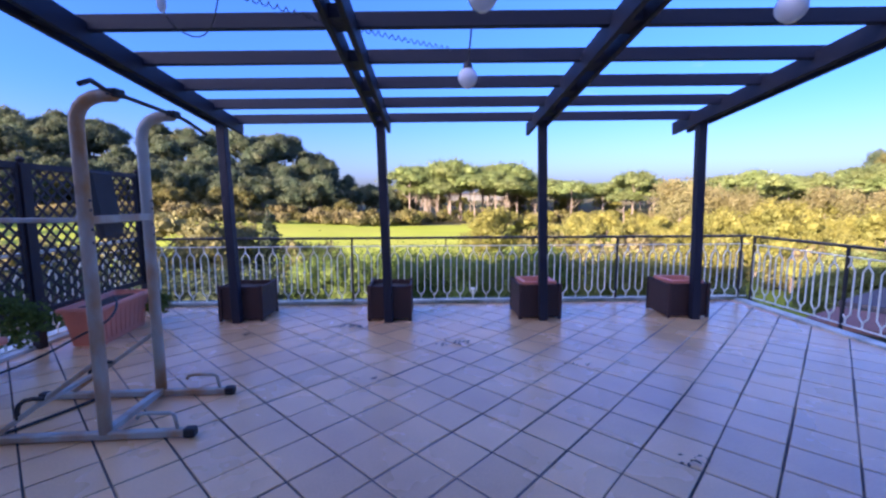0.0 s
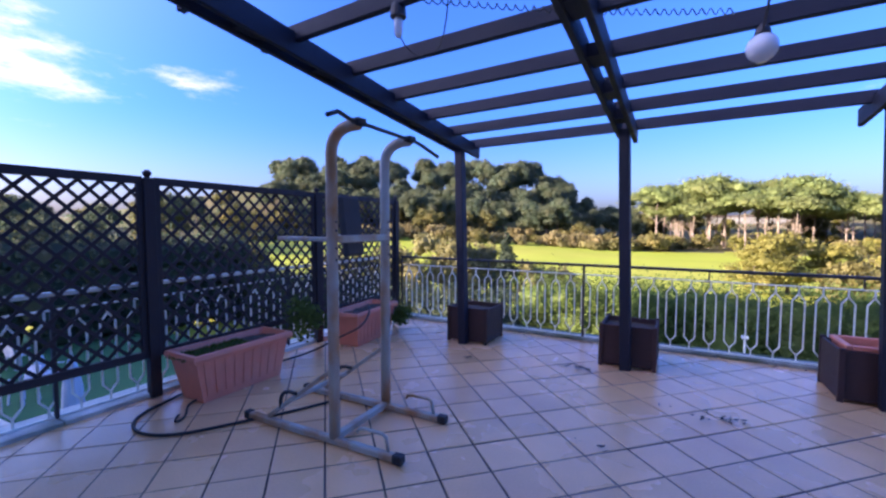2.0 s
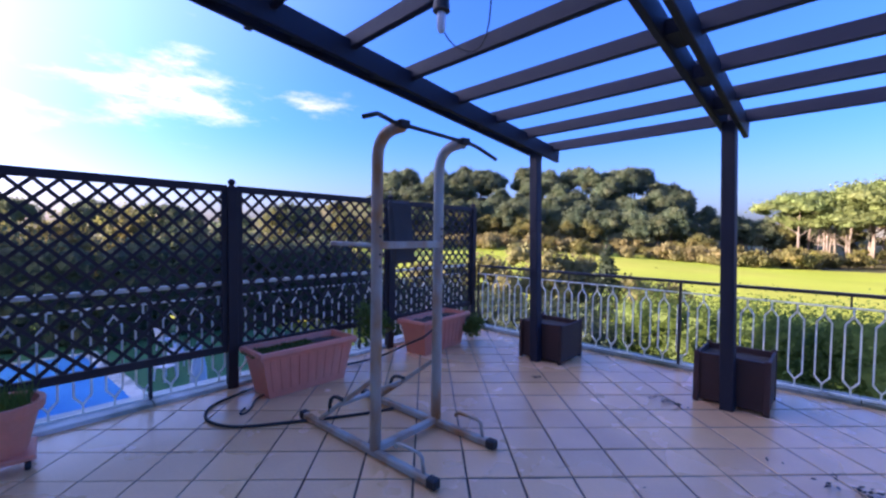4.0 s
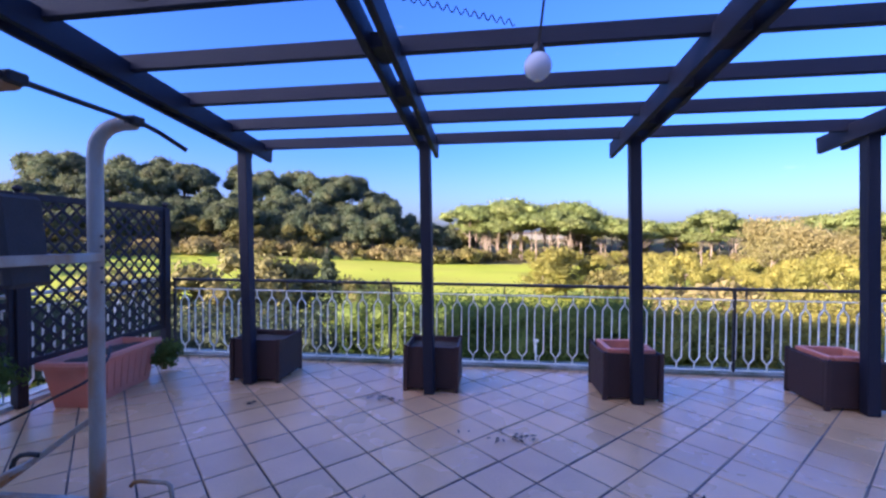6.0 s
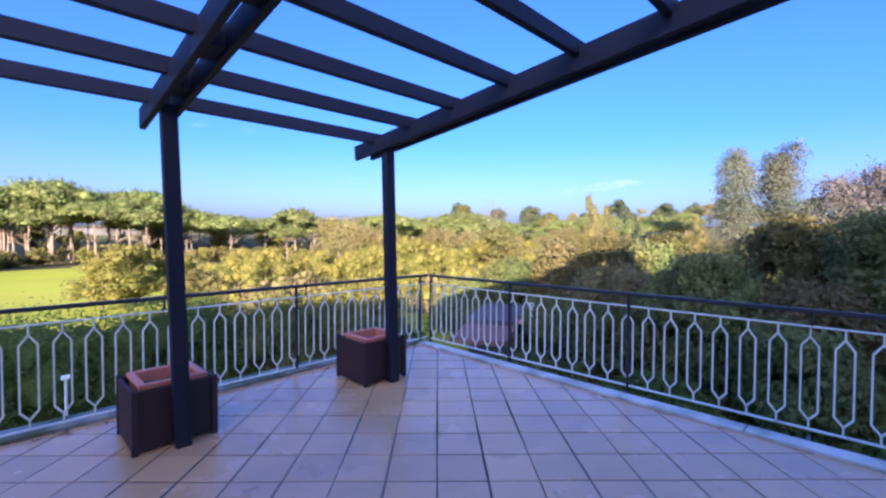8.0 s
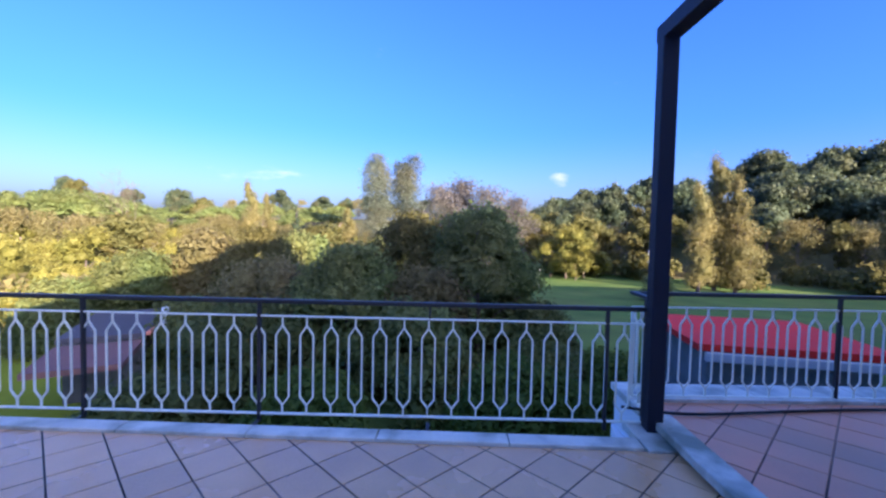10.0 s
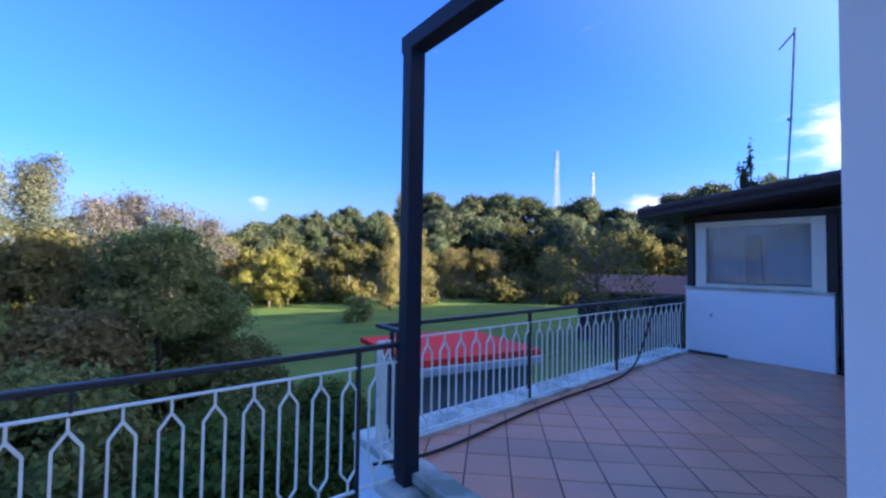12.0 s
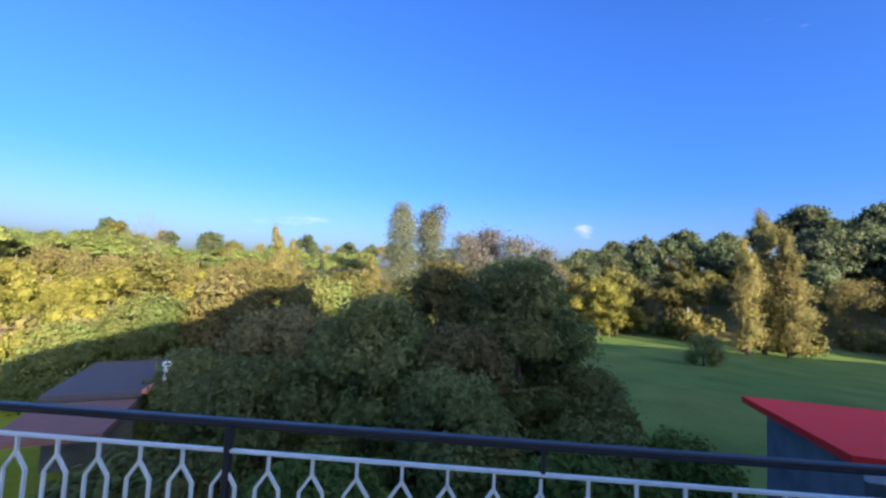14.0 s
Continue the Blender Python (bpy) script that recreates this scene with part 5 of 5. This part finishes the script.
# conifers
def conifer(name, label, x, y, z, h, r, n):
    ob = thing(name, label, "tree", Matrix.Translation((x, y, z)))
    piece("trunk", limbs(3, h, 0.12, 0, 1.0), None, ob)
    lobes = [((0.1 * math.cos(k * 2.4) * r, 0.1 * math.sin(k * 2.4) * r, h * (0.15 + 0.85 * k / 9)), (r * (1.02 - k / 9.5),) * 2 + (h * 0.085,)) for k in range(10)]
    piece("crown", leaves_mesh("crown", lobes, n, 0.12, L_SPRUCE_OR_SHADE, int(abs(x))), None, ob)


x, y = polar(-27.4, 27)
conifer("conifer", "small dark green conifer beside the hedge", x, y, ground_z(x, y), 4.4, 0.9, 3500)
x, y = polar(158, 34)
conifer("conifer", "dark spruce tip showing over the cabin roof", x, y, ground_z(x, y), 12.2, 2.1, 9000)
x, y = polar(66, 70)
conifer("conifer", "dark pointed tree among the autumn trees", x, y, ground_z(x, y), 9.3, 2.0, 2500)

# bare tree
x, y = polar(50, 62)
bare = thing("bare_tree", "leafless tree with thin spreading twigs", "tree", Matrix.Translation((x, y, ground_z(x, y))))
bm = bmesh.new()
rr = random.Random(8)


def grow(p, d, l, r, depth):
    q = p + d * l
    tube(bm, [p, p.lerp(q, 0.5) + Vector((rr.uniform(-0.1, 0.1), rr.uniform(-0.1, 0.1), 0)) * l, q], r, 5, r * 0.6)
    if depth:
        for _ in range(3):
            e = (d + Vector((rr.uniform(-0.9, 0.9), rr.uniform(-0.9, 0.9), rr.uniform(0.0, 0.6)))).normalized()
            grow(q, e, l * rr.uniform(0.6, 0.8), r * 0.55, depth - 1)


grow(Vector((0, 0, -0.2)), Vector((0, 0, 1)), 4.2, 0.10, 5)
part("trunk", bm, BARK, bare)


# ---- far landmarks ----
def pylon(bearing, dist, h):
    x, y = polar(bearing, dist)
    ob = thing("pylon", "slender lattice power pylon on the hill", "pylon", Matrix.Translation((x, y, ground_z(x, y))), group="pylons")
    bm = bmesh.new()
    for sx in (-1, 1):
        for sy in (-1, 1):
            bar(bm, (sx * 2.4, sy * 2.4, 0), (sx * 0.5, sy * 0.5, h), 0.20, 0.20)
    for k in range(12):
        a, b = h * k / 12, h * (k + 1) / 12
        wa, wb = 2.4 - 1.9 * k / 12, 2.4 - 1.9 * (k + 1) / 12
        for s in (-1, 1):
            bar(bm, (-wa, s * wa, a), (wb, s * wb, b), 0.10, 0.10)
            bar(bm, (s * wa, wa, a), (s * wb, -wb, b), 0.10, 0.10)
    part("tower_frame", bm, PYLON, ob)
    for z, w in ((h * 0.97, 3.0), (h * 0.88, 4.0)):
        part("arm", bar(bmesh.new(), (-w, 0, z), (w, 0, z), 0.3, 0.3), PYLON, ob)
    return ob


pylon(139.4, 300, 68)
pylon(144.0, 330, 58)

far_house = thing("far_building", "long low pale building among the pines", "building", Matrix.Translation((*polar(3.5, 196), 0)))
part("wall", box(bmesh.new(), (0, 0, 3.4), (34, 8, 2.6)), CONCRETE, far_house)
part("roof", box(bmesh.new(), (0, 0, 4.9), (36, 9, 0.5)), ROOFTILE, far_house)

for b, d in ((97.8, 50), (96.6, 51)):
    x, y = polar(b, d)
    g = thing("goal_post", "thin white post standing on the lawn", "post", Matrix.Translation((x, y, ground_z(x, y))), group="lawn posts")
    part("pole", tube(bmesh.new(), [(0, 0, -0.1), (0, 0, 2.0)], 0.05, 6), WHITEIRON, g)
x, y = polar(111, 66)
lamp = thing("street_lamp", "pale lamp post at the lawn edge", "lamp", Matrix.Translation((x, y, ground_z(x, y))))
part("pole", tube(bmesh.new(), [(0, 0, -0.1), (0, 0, 4.4)], 0.06, 6), PADPALE, lamp)

post = thing("water_tap_post", "white garden post with a small cap in front of the hedge", "post", Matrix.Translation((1.0, 11.6, -3.4)))
part("pole", tube(bmesh.new(), [(0, 0, 0), (0, 0, 2.55)], 0.022, 8), WHITEIRON, post)
part("cap", box(bmesh.new(), (0, 0, 2.57), (0.12, 0.12, 0.05)), WHITEIRON, post)

# dead leaves blown over the tiles and against the edging
rr = random.Random(5)
bm = bmesh.new()
spots = [(-0.69, 5.25, 0.12, 26), (0.51, 4.67, 0.13, 26), (-1.9, 4.9, 0.05, 8), (1.7, 4.1, 0.06, 8), (-0.2, 3.7, 0.06, 6), (2.0, 2.6, 0.1, 10)]
for k in range(26):
    s = rr.random()
    spots.append((-3.6 + 8.4 * s, 6.08 + 0.68 * s, 0.10, rr.randint(2, 9)))
for x, y, w, n in spots:
    for _ in range(n):
        a, px, py = rr.uniform(0, 6.28), x + rr.gauss(0, w), y + rr.gauss(0, w * 0.35)
        s = rr.uniform(0.012, 0.035)
        z = 0.010 + rr.random() * 0.01
        bm.faces.new([bm.verts.new((px + math.cos(a + k) * s * f, py + math.sin(a + k) * s * f, z + rr.random() * 0.012)) for k, f in ((0, 1), (1.57, 0.4), (3.14, 1), (4.71, 0.4))])
tagged(part("dead_leaves", bm, DEADLEAF), "small brown dead leaves and twigs scattered on the tiles", "leaves", kind="stuff")


# ---- tiles ----
def inside(poly, x, y):
    c = False
    for (x0, y0), (x1, y1) in zip(poly, poly[1:] + poly[:1]):
        if (y0 > y) != (y1 > y) and x < (x1 - x0) * (y - y0) / (y1 - y0) + x0:
            c = not c
    return c


def clip_poly(pts, poly):
    """The part of a small convex piece that lies within a convex floor outline."""
    area = sum(x0 * y1 - x1 * y0 for (x0, y0), (x1, y1) in zip(poly, poly[1:] + poly[:1]))
    sgn = 1 if area > 0 else -1
    for (x0, y0), (x1, y1) in zip(poly, poly[1:] + poly[:1]):
        out = []
        for (ax, ay), (bx, by) in zip(pts, pts[1:] + pts[:1]):
            da = sgn * ((x1 - x0) * (ay - y0) - (y1 - y0) * (ax - x0))
            db = sgn * ((x1 - x0) * (by - y0) - (y1 - y0) * (bx - x0))
            if da >= 0:
                out.append((ax, ay))
            if da * db < 0:
                t = da / (da - db)
                out.append((ax + t * (bx - ax), ay + t * (by - ay)))
        pts = out
        if len(pts) < 3:
            return []
    return pts


def tile_floor(owner, poly, z, origin, angle, near, mat, pitch=0.3355, gap=0.012):
    c, s = math.cos(radians(angle)), math.sin(radians(angle))
    half = pitch / 2 - gap / 2
    bm = box(bmesh.new(), (0, 0, -0.005), (2 * half, 2 * half, 0.010))
    top = [e for e in bm.edges if all(v.co.z > -0.001 for v in e.verts)]
    bmesh.ops.bevel(bm, geom=top, offset=0.004, segments=1, affect="EDGES")
    whole = mesh_of("tile", bm, mat)
    made, cut_v, cut_f = 0, [], []
    for i in range(-40, 41):
        for j in range(-40, 41):
            u, v = (i + 0.5) * pitch, (j + 0.5) * pitch
            x, y = origin[0] + u * c - v * s, origin[1] + u * s + v * c
            corners = [(x + a * c - b * s, y + a * s + b * c) for a, b in ((-half, -half), (half, -half), (half, half), (-half, half))]
            full = all(inside(poly, *p) for p in corners)
            if full and near(x, y) and made < 300:
                h = 0.0015 * math.sin(i * 12.9 + j * 7.7)
                off = 0.0014 * math.sin(i * 5.3 + j * 9.1)
                piece("tile", whole, None, owner, "", Matrix.Translation((x + off, y - off, z + h)) @ Matrix.Rotation(radians(angle + 0.35 * math.sin(i * 3.7 - j * 6.1)), 4, "Z"))
                made += 1
                continue
            pts = clip_poly(corners, poly)
            if len(pts) < 3:
                continue
            n = len(cut_v)
            h = 0.0015 * math.sin(i * 12.9 + j * 7.7)
            cut_v += [(px, py, z + h) for px, py in pts] + [(px, py, z - 0.012) for px, py in pts]
            k = len(pts)
            cut_f.append(tuple(range(n, n + k)))
            cut_f += [(n + a, n + k + a, n + k + (a + 1) % k, n + (a + 1) % k) for a in range(k)]
    me = bpy.data.meshes.new("tiles")
    me.from_pydata(cut_v, [], cut_f)
    rest = piece("tiles", me, mat, owner)
    rest["kind"] = "stuff"


MAIN_CONVEX = [(-3.45, -0.4), (-4.06, 6.16), (4.93, 6.88), (5.25, 0.62), (5.27, -0.4)]
tile_floor(floor, MAIN_CONVEX, 0.0, (3.060, 4.274), 49.0, lambda x, y: -1.6 < x < 4.2 and 1.6 < y < 5.3, TILE)
tile_floor(floor_side, FLOOR_SIDE, STEP_Z, (4.938, -0.66), 49.0, lambda x, y: y > -3.2, TILE_SIDE)
